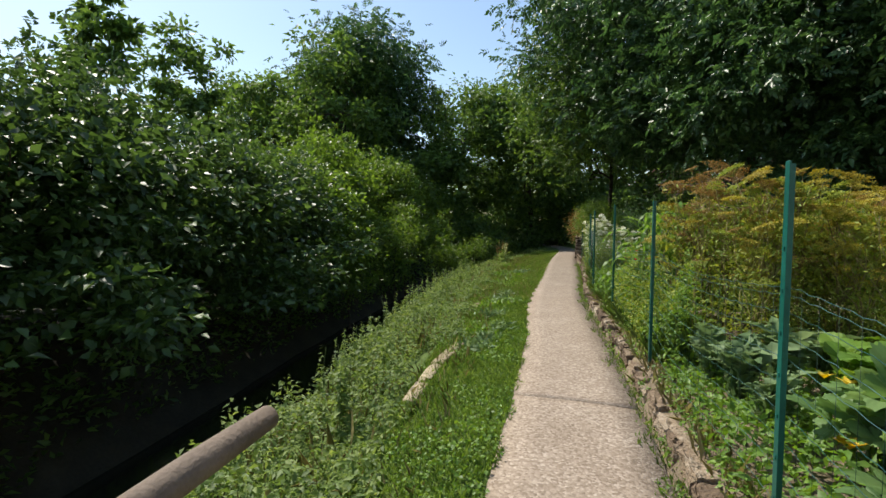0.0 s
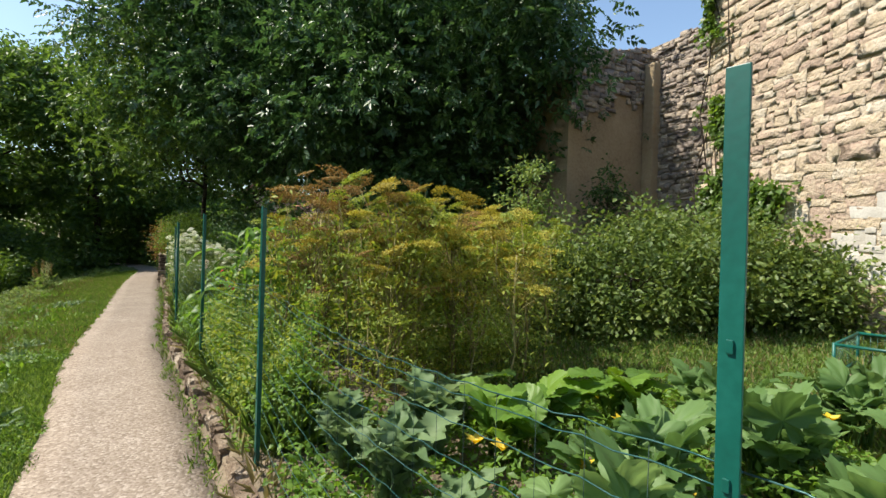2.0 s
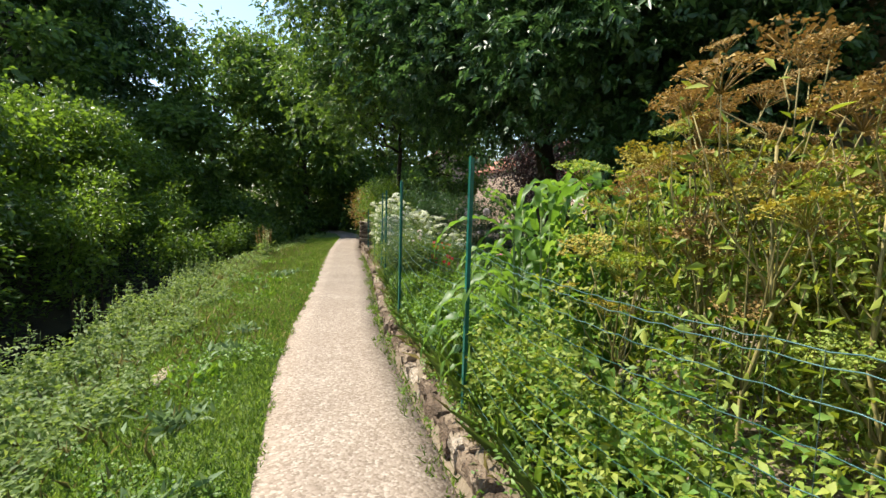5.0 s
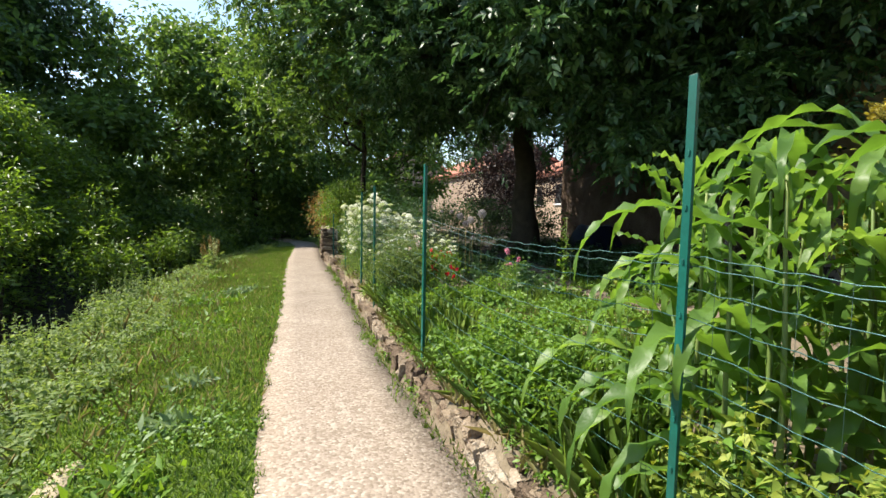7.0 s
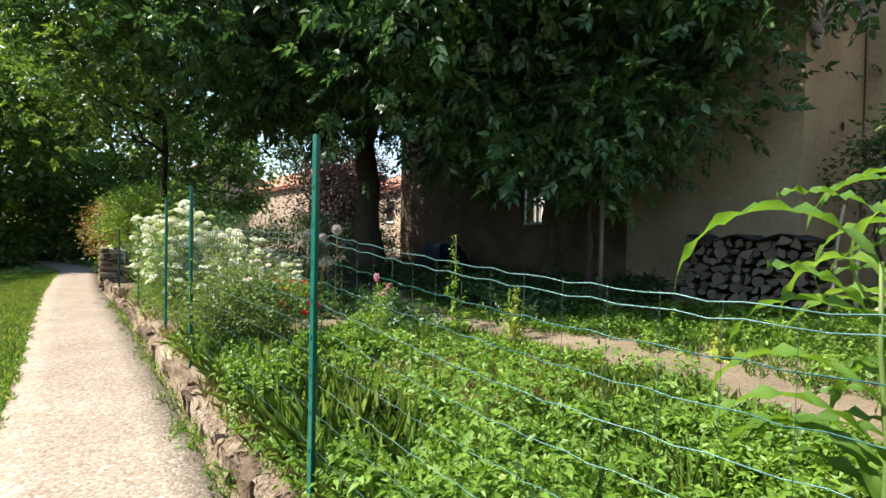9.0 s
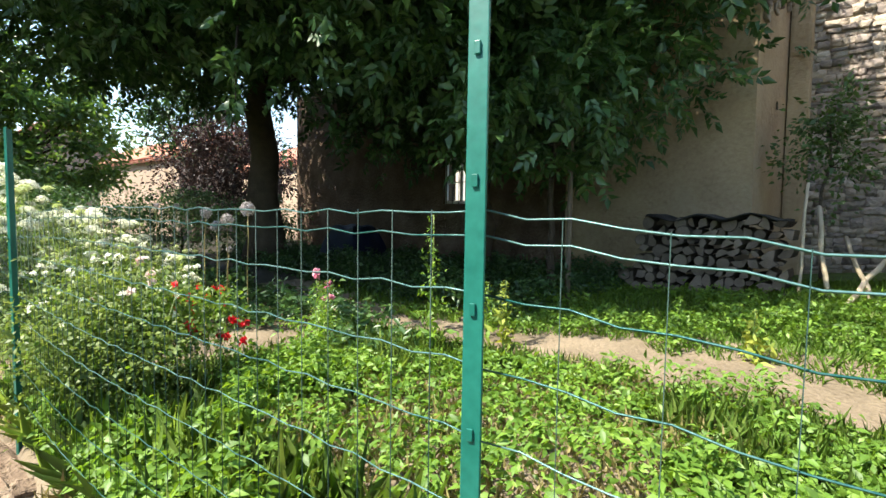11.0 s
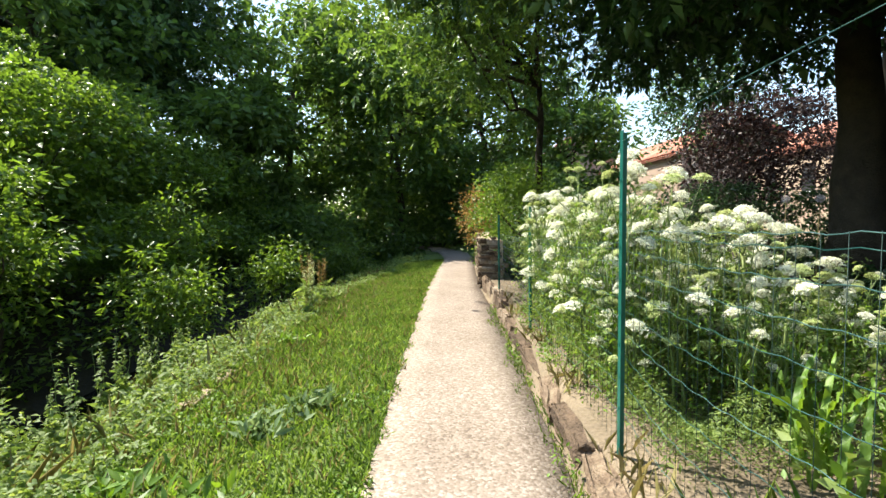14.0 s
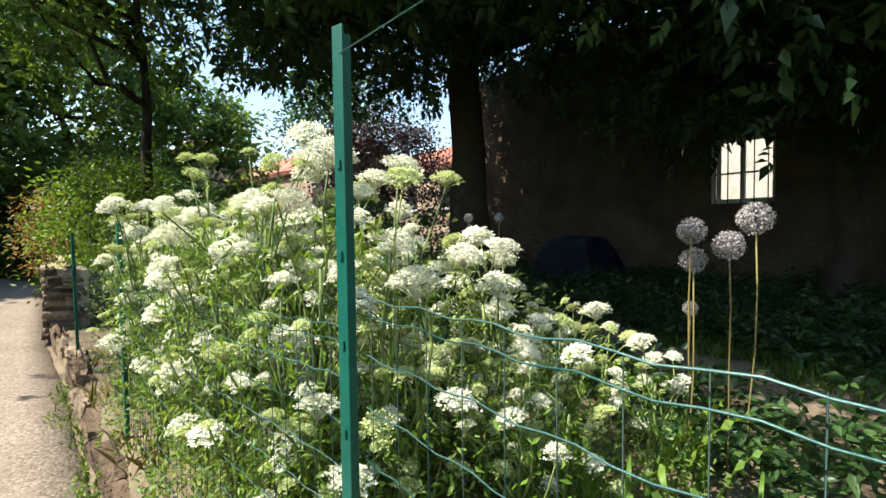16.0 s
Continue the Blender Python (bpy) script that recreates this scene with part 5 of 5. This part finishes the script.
for k in range(16):
    umbel_plant("carrot_flower", "low wild carrot with small cream umbels between iris leaves", "white umbel flowers", pr.uniform(1.1, 2.1), pr.uniform(12.0, 12.9), pr.uniform(0.5, 0.85), 8, whites, L_weed, M_stem, 200, 0.03, 0.2, 0.85, 0.55)
for x, y, h in ((0.75, 12.75, 1.6), (0.95, 12.3, 1.42), (0.65, 13.3, 1.6), (1.35, 12.4, 1.2), (1.58, 12.6, 1.15), (1.75, 12.85, 1.08), (1.3, 12.85, 1.3)):
    umbel_plant("carrot_flower", "tallest wild carrot with large cream umbels", "white umbel flowers", x, y, h, 9, whites[2:4], L_nettle, M_stem, 240, 0.03, 0.2, 1.15, 0.3)


# maize
def blade(r, L, w, droop):
    n = 18
    t = np.linspace(0, 1, n)
    ang = 1.25 - droop * t ** 1.15
    d = np.stack([np.cos(ang), 0 * t, np.sin(ang)], 1) * L / n
    mid = np.cumsum(d, 0)
    mid[:, 1] += 0.06 * L * np.sin(t * 3 + r.uniform(0, 6))
    V, F = [], []
    for i in range(n):
        ww = w * min(1, 0.5 + t[i] * 2.2) * (1 - t[i] ** 3) * 0.5 + 0.001
        wave = 0.02 * math.sin(i * 1.9)
        V += [mid[i] + (0, ww, 0.4 * ww + wave), mid[i], mid[i] + (0, -ww, 0.4 * ww - wave)]
    for i in range(n - 1):
        a = i * 3
        F += [[a, a + 1, a + 4], [a, a + 4, a + 3], [a + 1, a + 2, a + 5], [a + 1, a + 5, a + 4]]
    return np.array(V), np.array(F)


corn_leaves = [fast_mesh("leaf", *blade(pr, L, w, dr), L_corn, True) for L, w, dr in ((0.72, 0.07, 2.3), (0.86, 0.082, 2.7), (0.6, 0.06, 1.7), (0.8, 0.075, 3.0), (0.95, 0.08, 2.5), (0.5, 0.05, 1.2), (0.9, 0.07, 3.3))]
for x, y, h in ((1.6, 4.85, 1.55), (1.95, 4.8, 1.6), (1.5, 5.2, 1.5), (1.85, 5.25, 1.6), (2.3, 5.1, 1.65), (1.95, 5.6, 1.45), (2.45, 5.6, 1.5), (2.75, 5.0, 1.6), (3.2, 5.3, 1.6), (2.9, 5.65, 1.5), (1.7, 5.0, 1.5), (1.6, 5.45, 1.4), (2.1, 4.95, 1.55), (2.1, 5.4, 1.5), (1.45, 4.95, 1.35), (2.55, 5.3, 1.55), (1.75, 5.6, 1.3), (2.25, 5.3, 1.6)):
    t = thing("maize_plant", x, y, float(gz(x, y)), "green maize plant with long arching leaves", "maize plant", "maize in the bed", rz=pr.uniform(0, 360))
    child("stalk", fast_mesh("stalk", *tube(bent((0, 0, -0.03), (0.04, 0.02, h * 0.86), 6, 0.008, pr), np.linspace(0.014, 0.005, 6), 7), M_stem, True), t)
    for i in range(14):
        z = h * (0.06 + 0.84 * i / 14)
        child("leaf", corn_leaves[pr.integers(7)], t, at=pose(0, 0, z, 0, pr.uniform(-12, 18), i * 180 + pr.uniform(-45, 45)) @ Matrix.Scale(pr.uniform(.7, 1.05), 4))

# weeds, low vegetables
e_of = lambda x, y: x - fence(y)
bare = lambda x, y: (np.abs(x - (4.1 + 0.3 * np.sin(y))) > 0.44 + 0.12 * np.sin(5 * y + 3 * x) + 0.1 * np.sin(13 * y - 7 * x))
open_soil = lambda x, y: np.hypot((x - 2.15) * 0.8, y - 8.4) < 1.1 + 0.2 * np.sin(7 * x + 5 * y)
leaf_patch(pr, "weeds", "yellow-green leaves climbing through the mesh", 26000, 0.7, 2.4, 2.75, 5.2, lambda x, y: (e_of(x, y) > 0.0) & (e_of(x, y) < 0.4), lambda x, y: 1.0 - 0.4 * sm(3.2, 5.0, y), 0.04, L_dill)
leaf_patch(pr, "weeds", "leafy weeds and vegetables climbing the mesh", 42000, 0.7, 2.4, 2.4, 7.3, lambda x, y: (e_of(x, y) > 0.02) & (e_of(x, y) < 0.5), lambda x, y: 0.9 - 0.45 * sm(3.2, 5.5, y), 0.042, L_weed)
blades(pr, 22000, 0.5, 2.4, 2.4, 11, 0.1, 0.38, lambda x, y: (e_of(x, y) > 0.06) & (e_of(x, y) < 0.7), L_grass, "grass", "long grass along the fence foot", 0.005)
leaf_patch(pr, "weeds", "bright low leafy weeds filling the bed", 105000, 0.6, 3.5, 5.9, 9.9, lambda x, y: (e_of(x, y) > 0.02) & bare(x, y) & ((np.hypot((x - 2.15) * 0.8, y - 8.4) > 1.15 + 0.25 * np.sin(7 * x + 5 * y)) | (np.sin(31 * x) * np.sin(27 * y) > 0.72)), lambda x, y: 0.34 - 0.18 * sm(1.0, 2.4, e_of(x, y)), 0.05, L_weed)
leaf_patch(pr, "weeds", "sparse low weeds on the garden soil", 34000, 1.2, 7.5, 6.5, 11.2, lambda x, y: (e_of(x, y) > 1.0) & bare(x, y) & (np.sin(2.2 * x) * np.sin(1.9 * y) > -0.35), lambda x, y: 0.22 + 0 * x, 0.055, L_weed)
leaf_patch(pr, "weeds", "low leafy plants between squash and fennel", 26000, 1.5, 5.0, -2.5, 2.7, lambda x, y: (e_of(x, y) > 0.05) & (e_of(x, y) < 3.8), lambda x, y: 0.22 + 0 * x, 0.06, L_weed)
# darker walnut leaf colour stands in for deeper shade below the crowns
leaf_patch(pr, "ground_cover", "leafy ground cover coloured dim for shade under the trees", 60000, 2.2, 9.2, 9.8, 20, lambda x, y: (e_of(x, y) > 2.2 + 0.3 * np.sin(3 * y)) & (np.abs(x - 4.0 - 0.1 * (y - 10)) > 0.6), lambda x, y: 0.4 + 0 * x, 0.09, L_walnut, fine=False)
blades(pr, 34000, 3.8, 9.2, 6.0, 14, 0.04, 0.14, lambda x, y: bare(x, y), L_weed, "grass", "rough grass under the walnut trees", 0.004)
leaf_patch(pr, "weeds", "weeds under the white flowers", 100000, 0.0, 3.0, 11.5, 16.0, lambda x, y: (e_of(x, y) > 0.12) & (e_of(x, y) < 1.5), lambda x, y: 0.42 - 0.3 * sm(14.8, 15.6, y), 0.03, L_nettle, aspect=0.3)

blades(pr, 26000, 0.7, 3.6, 6.2, 10.6, 0.06, 0.22, lambda x, y: (e_of(x, y) > 0.05) & bare(x, y) & ~open_soil(x, y), L_grass, "grass", "grass growing among the garden weeds", 0.0025)
blades(pr, 9000, 0.7, 4.2, 6.2, 10.6, 0.04, 0.14, lambda x, y: (e_of(x, y) > 0.05) & bare(x, y) & ~open_soil(x, y), L_dry, "grass", "pale dry grass among the garden weeds", 0.0025)
blades(pr, 9000, 0.9, 3.6, 7.0, 9.8, 0.03, 0.14, lambda x, y: np.hypot((x - 2.15) * 0.8, y - 8.4) < 1.25, L_dry, "grass", "dry straw over the bare soil by the fence", 0.003)
# bush of small white roses on the mesh
tree("rose_bush", "loose green rose bush leaning on the wire fence", 1.0, 9.85, pr, 0.5, 0.015, [
    dict(n_clump=130, per=44, centre=(-0.02, 0.05, 0.58), radii=(0.42, 0.42, 0.52), spread_=0.1, size=0.03, shell=0.2, aspect=0.62, fine=True)], L_shrub, 10, category="bush", bark=M_stem)
tree("rose_bush", "grey-leaved bush with small white flowers by the fence", 0.86, 10.12, pr, 0.5, 0.015, [
    dict(n_clump=80, per=44, centre=(0.0, 0.0, 0.6), radii=(0.2, 0.26, 0.5), spread_=0.1, size=0.03, shell=0.2, aspect=0.6, fine=True)], L_nettle, 10, category="bush", bark=M_stem)

tree("rose_bush", "arching rose branch with small fresh leaves over the mesh", 1.2, 10.15, pr, 0.5, 0.012, [
    dict(n_clump=60, per=50, centre=(0.12, 0.0, 0.66), radii=(0.42, 0.25, 0.16), spread_=0.09, size=0.036, shell=0.2, aspect=0.62, fine=True)], L_bright, 8, category="bush", bark=M_stem)


def rosette(r, R, n, mat):
    D = rand_dirs(n, 0.9, r)
    return fast_mesh("flower", *leaves(r.normal(size=(n, 3)) * R * .12, D, rand_dirs(n, 1, r), np.full(n, R), np.full(n, R * 0.9)), mat)


red_f = [rosette(pr, 0.03, 16, F_red) for _ in range(3)]
pink_f = [rosette(pr, 0.04, 18, F_pink) for _ in range(2)]
rose_f = [rosette(pr, 0.032, 22, F_rose) for _ in range(2)]
white_f = [rosette(pr, 0.022, 10, F_white) for _ in range(2)]


def flower_plant(name, label, group, x, y, h, heads, kinds, spread_, leaf_n=60, cat="flower"):
    t = thing(name, x, y, float(gz(x, y)), label, cat, group)
    sets = []
    for i in range(heads):
        a, rr = pr.uniform(0, 6.283), spread_ * math.sqrt(pr.random())
        e = (rr * math.cos(a), rr * math.sin(a), h * pr.uniform(0.75, 1.0))
        sets.append(tube(bent((0, 0, -.02), e, 5, 0.04, pr), np.linspace(0.004, 0.0025, 5), 4))
        child("flower", kinds[pr.integers(len(kinds))], t, at=pose(*e, pr.uniform(-30, 30), pr.uniform(-30, 30), pr.uniform(0, 360)) @ Matrix.Scale(pr.uniform(.8, 1.3), 4))
    child("stem", fast_mesh("stem", *join(*sets), M_stem), t)
    n = leaf_n * 3
    P = np.stack([pr.normal(0, spread_ * .6, n), pr.normal(0, spread_ * .6, n), h * 0.85 * pr.random(n)], 1)
    L = pr.uniform(0.02, 0.045, n)
    child("foliage", fast_mesh("foliage", *leaves(P, rand_dirs(n, 0, pr), rand_dirs(n, 1.2, pr), L, L * .5), L_weed), t)


for x, y, h in ((1.55, 10.38, 0.72), (1.44, 10.22, 0.68), (1.66, 10.3, 0.68), (1.5, 9.98, 0.54), (1.64, 9.9, 0.5), (1.4, 10.05, 0.5)):
    flower_plant("red_flower", "bright red pelargonium-like flowers on thin stems", "red flowers", x, y, h, 5, red_f, 0.14)
for x, y, h in ((2.75, 10.6, 0.72), (2.55, 10.3, 0.62), (3.0, 10.9, 0.6)):
    flower_plant("pink_flower", "pink flower heads on leafy stems", "pink flowers", x, y, h, 2, pink_f, 0.08, 120)
for x, y, h in ((0.86, 10.0, 0.9), (0.92, 10.15, 0.95), (1.0, 9.9, 0.8), (0.84, 10.1, 1.0), (0.95, 10.2, 0.75)):
    flower_plant("white_flower", "small white flowers among the rose leaves", "white flowers", x, y, h, 7, white_f, 0.3, 40)
for x, y, h in ((0.95, 10.0, 0.95), (0.85, 10.2, 0.8), (1.05, 9.8, 0.85)):
    flower_plant("rose", "pale pink roses opened on thorny green stems", "pale roses", x, y, h, 2, rose_f, 0.22, 60)
# upright leafy stalks
for x, y, h, m, n in ((3.16, 9.63, 1.22, L_weed, 220), (3.9, 9.4, 0.62, L_dill, 160), (4.1, 9.75, 0.55, L_weed, 120), (2.2, 9.9, 0.5, L_weed, 90), (4.9, 7.6, 0.45, L_dill, 120), (5.3, 8.3, 0.4, L_weed, 120)):
    t = thing("leafy_stalk", x, y, float(gz(x, y)), "upright leafy stalk standing in the bed", "plant", "leafy stalks")
    child("stem", fast_mesh("stem", *tube(bent((0, 0, -.02), (0.03, 0, h), 6, 0.015, pr), np.linspace(0.009, 0.003, 6), 5), M_stem), t)
    zz = h * pr.random(n)
    P = np.stack([pr.normal(0, .05, n) * (1.3 - zz / h), pr.normal(0, .05, n) * (1.3 - zz / h), zz], 1)
    L = pr.uniform(.05, .12, n) * (1.25 - zz / h)
    child("foliage", fast_mesh("foliage", *leaves(P, rand_dirs(n, .3, pr), rand_dirs(n, .8, pr), L, L * .42), m), t)
# iris clumps
iris_me = [fast_mesh("leaf", *blade(pr, L, 0.035, dr), L_weed, True) for L, dr in ((0.5, 0.5), (0.6, 0.9), (0.45, 0.3))]
for x, y in ((1.45, 12.0), (1.75, 12.3), (1.3, 11.6), (2.05, 12.6), (1.6, 11.4), (2.2, 12.0)):
    t = thing("iris_clump", x, y, float(gz(x, y)), "clump of sword-shaped iris leaves", "iris plant", "iris clumps")
    for i in range(13):
        child("leaf", iris_me[pr.integers(3)], t, at=pose(pr.normal(0, .06), pr.normal(0, .06), -.02, pr.uniform(-8, 8), pr.uniform(-30, -5), pr.uniform(0, 360)) @ Matrix.Scale(pr.uniform(.7, 1.15), 4))


# allium seed heads
def globe(r, R, n):
    d = rand_dirs(n, 0, r)
    P = d * R * r.uniform(.82, 1.0, (n, 1))
    spokes = [tube([(0, 0, 0), tuple(p)], [R * .012, R * .008], 3) for p in P[::4]]
    L = np.full(n, R * 0.17)
    return join(*spokes, leaves2(P, unit(r.normal(size=(n, 3))), d, L, L * .9, 0.0))


globe_me = [fast_mesh("seedhead", *globe(pr, 0.075, 620), F_grey) for _ in range(2)]
for x, y, z, s in ((2.69, 11.94, 1.45, 1.05), (2.3, 12.05, 1.4, .8), (2.48, 11.97, 1.33, .9), (2.42, 12.1, 1.26, .8), (2.6, 12.2, 1.0, .5), (2.3, 13.6, 1.5, .42), (2.5, 13.5, 1.5, .45)):
    g0 = float(gz(x, y))
    t = thing("allium", x, y, g0, "dry grey allium globe on a tall pale stem", "allium", "allium seed heads")
    child("stem", fast_mesh("stem", *tube(bent((pr.uniform(-.05, .05), pr.uniform(-.05, .05), -.02), (0, 0, z - g0), 5, 0.01, pr), [0.004] * 5, 5), M_drystem), t)
    child("seedhead", globe_me[pr.integers(2)], t, at=pose(0, 0, z - g0, 0, 0, pr.uniform(0, 360)) @ Matrix.Scale(s, 4))

# ---- garden things ----
# netted frame over a seed bed
fx, fy, fz = 6.9, 1.35, float(gz(6.9, 1.35))
t = thing("bed_frame", fx, fy, fz, "low turquoise tube frame with netting over a seed bed", "garden frame", rz=14)
for z in (0.05, 0.34):
    for a, b in (((-.55, -.45), (.55, -.45)), ((.55, -.45), (.55, .45)), ((.55, .45), (-.55, .45)), ((-.55, .45), (-.55, -.45))):
        child("rail", fast_mesh("rail", *tube([(*a, z), (*b, z)], [0.014, 0.014], 8), M_post, True), t)
for a in ((-.55, -.45), (.55, -.45), (.55, .45), (-.55, .45)):
    child("leg", fast_mesh("leg", *tube([(*a, -.05), (*a, 0.355)], [0.015, 0.015], 8), M_post, True), t)
net = []
for u in np.arange(-.52, .53, .055):
    for s in (-.45, .45):
        net.append(tube([(u, s, .05), (u, s, .34)], [.0016, .0016], 3))
for v in np.arange(-.42, .43, .055):
    for s in (-.55, .55):
        net.append(tube([(s, v, .05), (s, v, .34)], [.0016, .0016], 3))
child("netting", fast_mesh("netting", *join(*net), M_wire), t, "fine green netting")
part("soil", boxed(-.5, .5, -.4, .4, -.05, 0.03, bevel=0.02), M_soil, t)

# stake by the young tree
sz = float(gz(6.05, 9.9))
t = thing("tree_stake", 6.05, 9.9, sz, "pale round wooden stake beside the young tree", "stake")
child("shaft", fast_mesh("shaft", *tube([(0, 0, -.2), (0.01, 0, 1.1), (0.02, 0.01, 2.25), (0.02, 0.01, 2.3)], [.035, .034, .032, .02], 10), M_wood, True), t)

# pile of split logs against the tower
lr = np.random.default_rng(8)
log_me = []
for k in range(8):
    # a split billet: a round, half or quarter section, its ends sawn flat
    cut_a = (2 * math.pi, math.pi, math.pi * 0.55, math.pi * 0.75)[k % 4]
    sec = [(math.cos(a) * lr.uniform(0.88, 1.08), math.sin(a) * lr.uniform(0.88, 1.08)) for a in np.linspace(0, cut_a, 9, endpoint=cut_a < 6)]
    if cut_a < 6:
        sec.append((lr.uniform(-0.1, 0.1), lr.uniform(-0.1, 0.1)))
    sec = np.array(sec) - np.mean(sec, 0)
    sec /= np.abs(sec).max()
    bm = bmesh.new()
    rings = [[bm.verts.new((px * f, yy, pz * f)) for px, pz in sec] for yy, f in ((0, 0.93), (0.012, 1.0), (0.25, lr.uniform(0.93, 1.05)), (0.488, 1.0), (0.5, 0.93))]
    q = len(sec)
    for a, b in zip(rings[:-1], rings[1:]):
        for i in range(q):
            bm.faces.new((a[i], b[i], b[(i + 1) % q], a[(i + 1) % q]))
    ends = [bm.faces.new(rings[0]), bm.faces.new(rings[-1][::-1])]
    bmesh.ops.recalc_face_normals(bm, faces=bm.faces)
    for f in ends:
        f.material_index = 1
    me = bpy.data.meshes.new("log")
    bm.to_mesh(me)
    bm.free()
    me.materials.append(M_bark)
    me.materials.append(M_wood)
    log_me.append(me)
row = 0
z = float(gz(7.9, 8.6)) + 0.05
while row < 8:
    y = 7.75 + 0.07 * (row % 2)
    while y < 9.9 - row * 0.06:
        r0 = lr.uniform(.06, .115)
        ob = tagged(new("log", log_me[lr.integers(8)]), "grey split firewood log in a stacked pile", "log", "stacked firewood logs")
        ob.matrix_basis = pose(7.75 + lr.uniform(-.07, .05), y, z + lr.uniform(-.015, .015), 0, 0, -90 + lr.uniform(-5, 5)) @ Matrix.Rotation(radians(lr.uniform(0, 360)), 4, "Y") @ Matrix.Diagonal((r0, 1, r0, 1))
        y += r0 * 1.75
    z += 0.135
    row += 1
t = thing("pile_cover", 8.0, 8.62, z - 0.05, "wavy dark sheet weighing down the log pile", "sheet")
bm = bmesh.new()
bmesh.ops.create_grid(bm, x_segments=10, y_segments=30, size=0.5)
for v in bm.verts:
    v.co = Vector((v.co.x * 0.72, v.co.y * 1.75, 0.04 * math.sin(v.co.y * 17) + 0.02 * math.sin(v.co.x * 20 + v.co.y * 5)))
bmesh.ops.solidify(bm, geom=bm.faces[:], thickness=0.012)
part("sheet", bm, M_iron, t)
for a, b, rad in (((7.6, 7.3, 0.45), (8.4, 7.5, 1.6), .03), ((7.2, 6.9, 0.5), (8.3, 7.2, 1.2), .025), ((7.0, 7.1, .5), (8.2, 6.8, 0.95), .03), ((7.7, 7.6, .45), (8.1, 7.6, 1.9), .02)):
    ob = tagged(new("pole", fast_mesh("pole", *tube(bent(a, b, 5, .01, lr), [rad] * 5, 8), M_paleWood, True)), "pale bare pole leaning on the tower's foot", "pole", "leaning poles")
# blue sheeted heap under the trees
t = thing("covered_heap", 7.9, 17.0, float(gz(7.9, 17.0)), "heap under a dark blue tarpaulin beside the house", "tarpaulin")
bm = bmesh.new()
bmesh.ops.create_grid(bm, x_segments=24, y_segments=24, size=1.0)
for v in bm.verts:
    d = max(abs(v.co.x), abs(v.co.y))
    v.co.z = 0.95 * (1 - sm(0.45, 1.0, d)) + 0.05 * math.sin(v.co.x * 9) * math.sin(v.co.y * 7) - 0.02
    v.co.x *= 0.7
    v.co.y *= 0.9
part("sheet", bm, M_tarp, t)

# ---- houses beyond the garden ----
def house(x, y, w, d, h, rh, rz, wall_mat, label, chim=True, windows=True):
    t = thing("house", x, y, 0, label, "house", "houses beyond the garden", rz=rz)
    part("wall", boxed(-w / 2, w / 2, -d / 2, d / 2, -0.3, h), wall_mat, t)
    bm = bmesh.new()
    o = 0.35
    for s in (-1, 1):
        v = [bm.verts.new(p) for p in ((s * (w / 2 + o), -d / 2 - o, h - 0.1), (s * (w / 2 + o), d / 2 + o, h - 0.1), (0, d / 2 + o, h + rh), (0, -d / 2 - o, h + rh))]
        bm.faces.new(v if s > 0 else v[::-1])
    bmesh.ops.remove_doubles(bm, verts=bm.verts, dist=0.001)
    bmesh.ops.solidify(bm, geom=bm.faces[:], thickness=0.15)
    part("roof", bm, M_tile, t)
    ribs = []
    for s in (-1, 1):
        for yy in np.arange(-d / 2 - o + .1, d / 2 + o, 0.28):
            ribs.append(tube([(s * (w / 2 + o), yy, h - 0.02), (0, yy, h + rh + 0.08)], [.07, .07], 4))
    tagged(child("tile_relief", fast_mesh("tile_relief", *join(*ribs), M_tile), t), kind="stuff")
    for s in (-1, 1):
        bm = bmesh.new()
        bm.faces.new([bm.verts.new(p) for p in ((-w / 2, s * (d / 2 - .01), h - .1), (w / 2, s * (d / 2 - .01), h - .1), (0, s * (d / 2 - .01), h + rh - .12))])
        bmesh.ops.solidify(bm, geom=bm.faces[:], thickness=0.3)
        part("gable", bm, wall_mat, t)
    if chim:
        part("chimney", boxed(-.9, -.2, -d * .3, -d * .3 + .6, h + rh * .5, h + rh + 1.0, bevel=.03), wall_mat, t)
    for s in (-1, 1):
        for k in range(int(d / 3) if windows else 0):
            yy = -d / 2 + 1.5 + k * 3
            wn_ = part("window", boxed(min(s * w / 2, s * (w / 2 + .04)), max(s * w / 2, s * (w / 2 + .04)), yy - .45, yy + .45, h - 2.1, h - .8, bevel=.01), M_iron, t)
            part("sill", boxed(min(s * w / 2, s * (w / 2 + .1)), max(s * w / 2, s * (w / 2 + .1)), yy - .55, yy + .55, h - 2.2, h - 2.1), M_white, wn_)


M_pinkwall = surface("pink_render", [(0.25, (0.30, 0.22, 0.165)), (0.7, (0.44, 0.35, 0.27))], 0.8, 20, 0.95, 0.6)
house(14.0, 46.0, 8, 14, 5.2, 2.0, 8, M_pinkwall, "tan rendered house with a red tiled roof", windows=False)
house(8.6, 55.0, 7, 8, 6.2, 2.4, -20, M_pinkwall, "narrow house with chimney and tiled roof")
house(18.5, 33.5, 8, 10, 4.6, 1.8, 0, M_stone, "old stone house with tiled roof")
house(5.2, 62.0, 9, 7, 4.8, 1.8, 70, M_pinkwall, "low pink house with tiled roof")
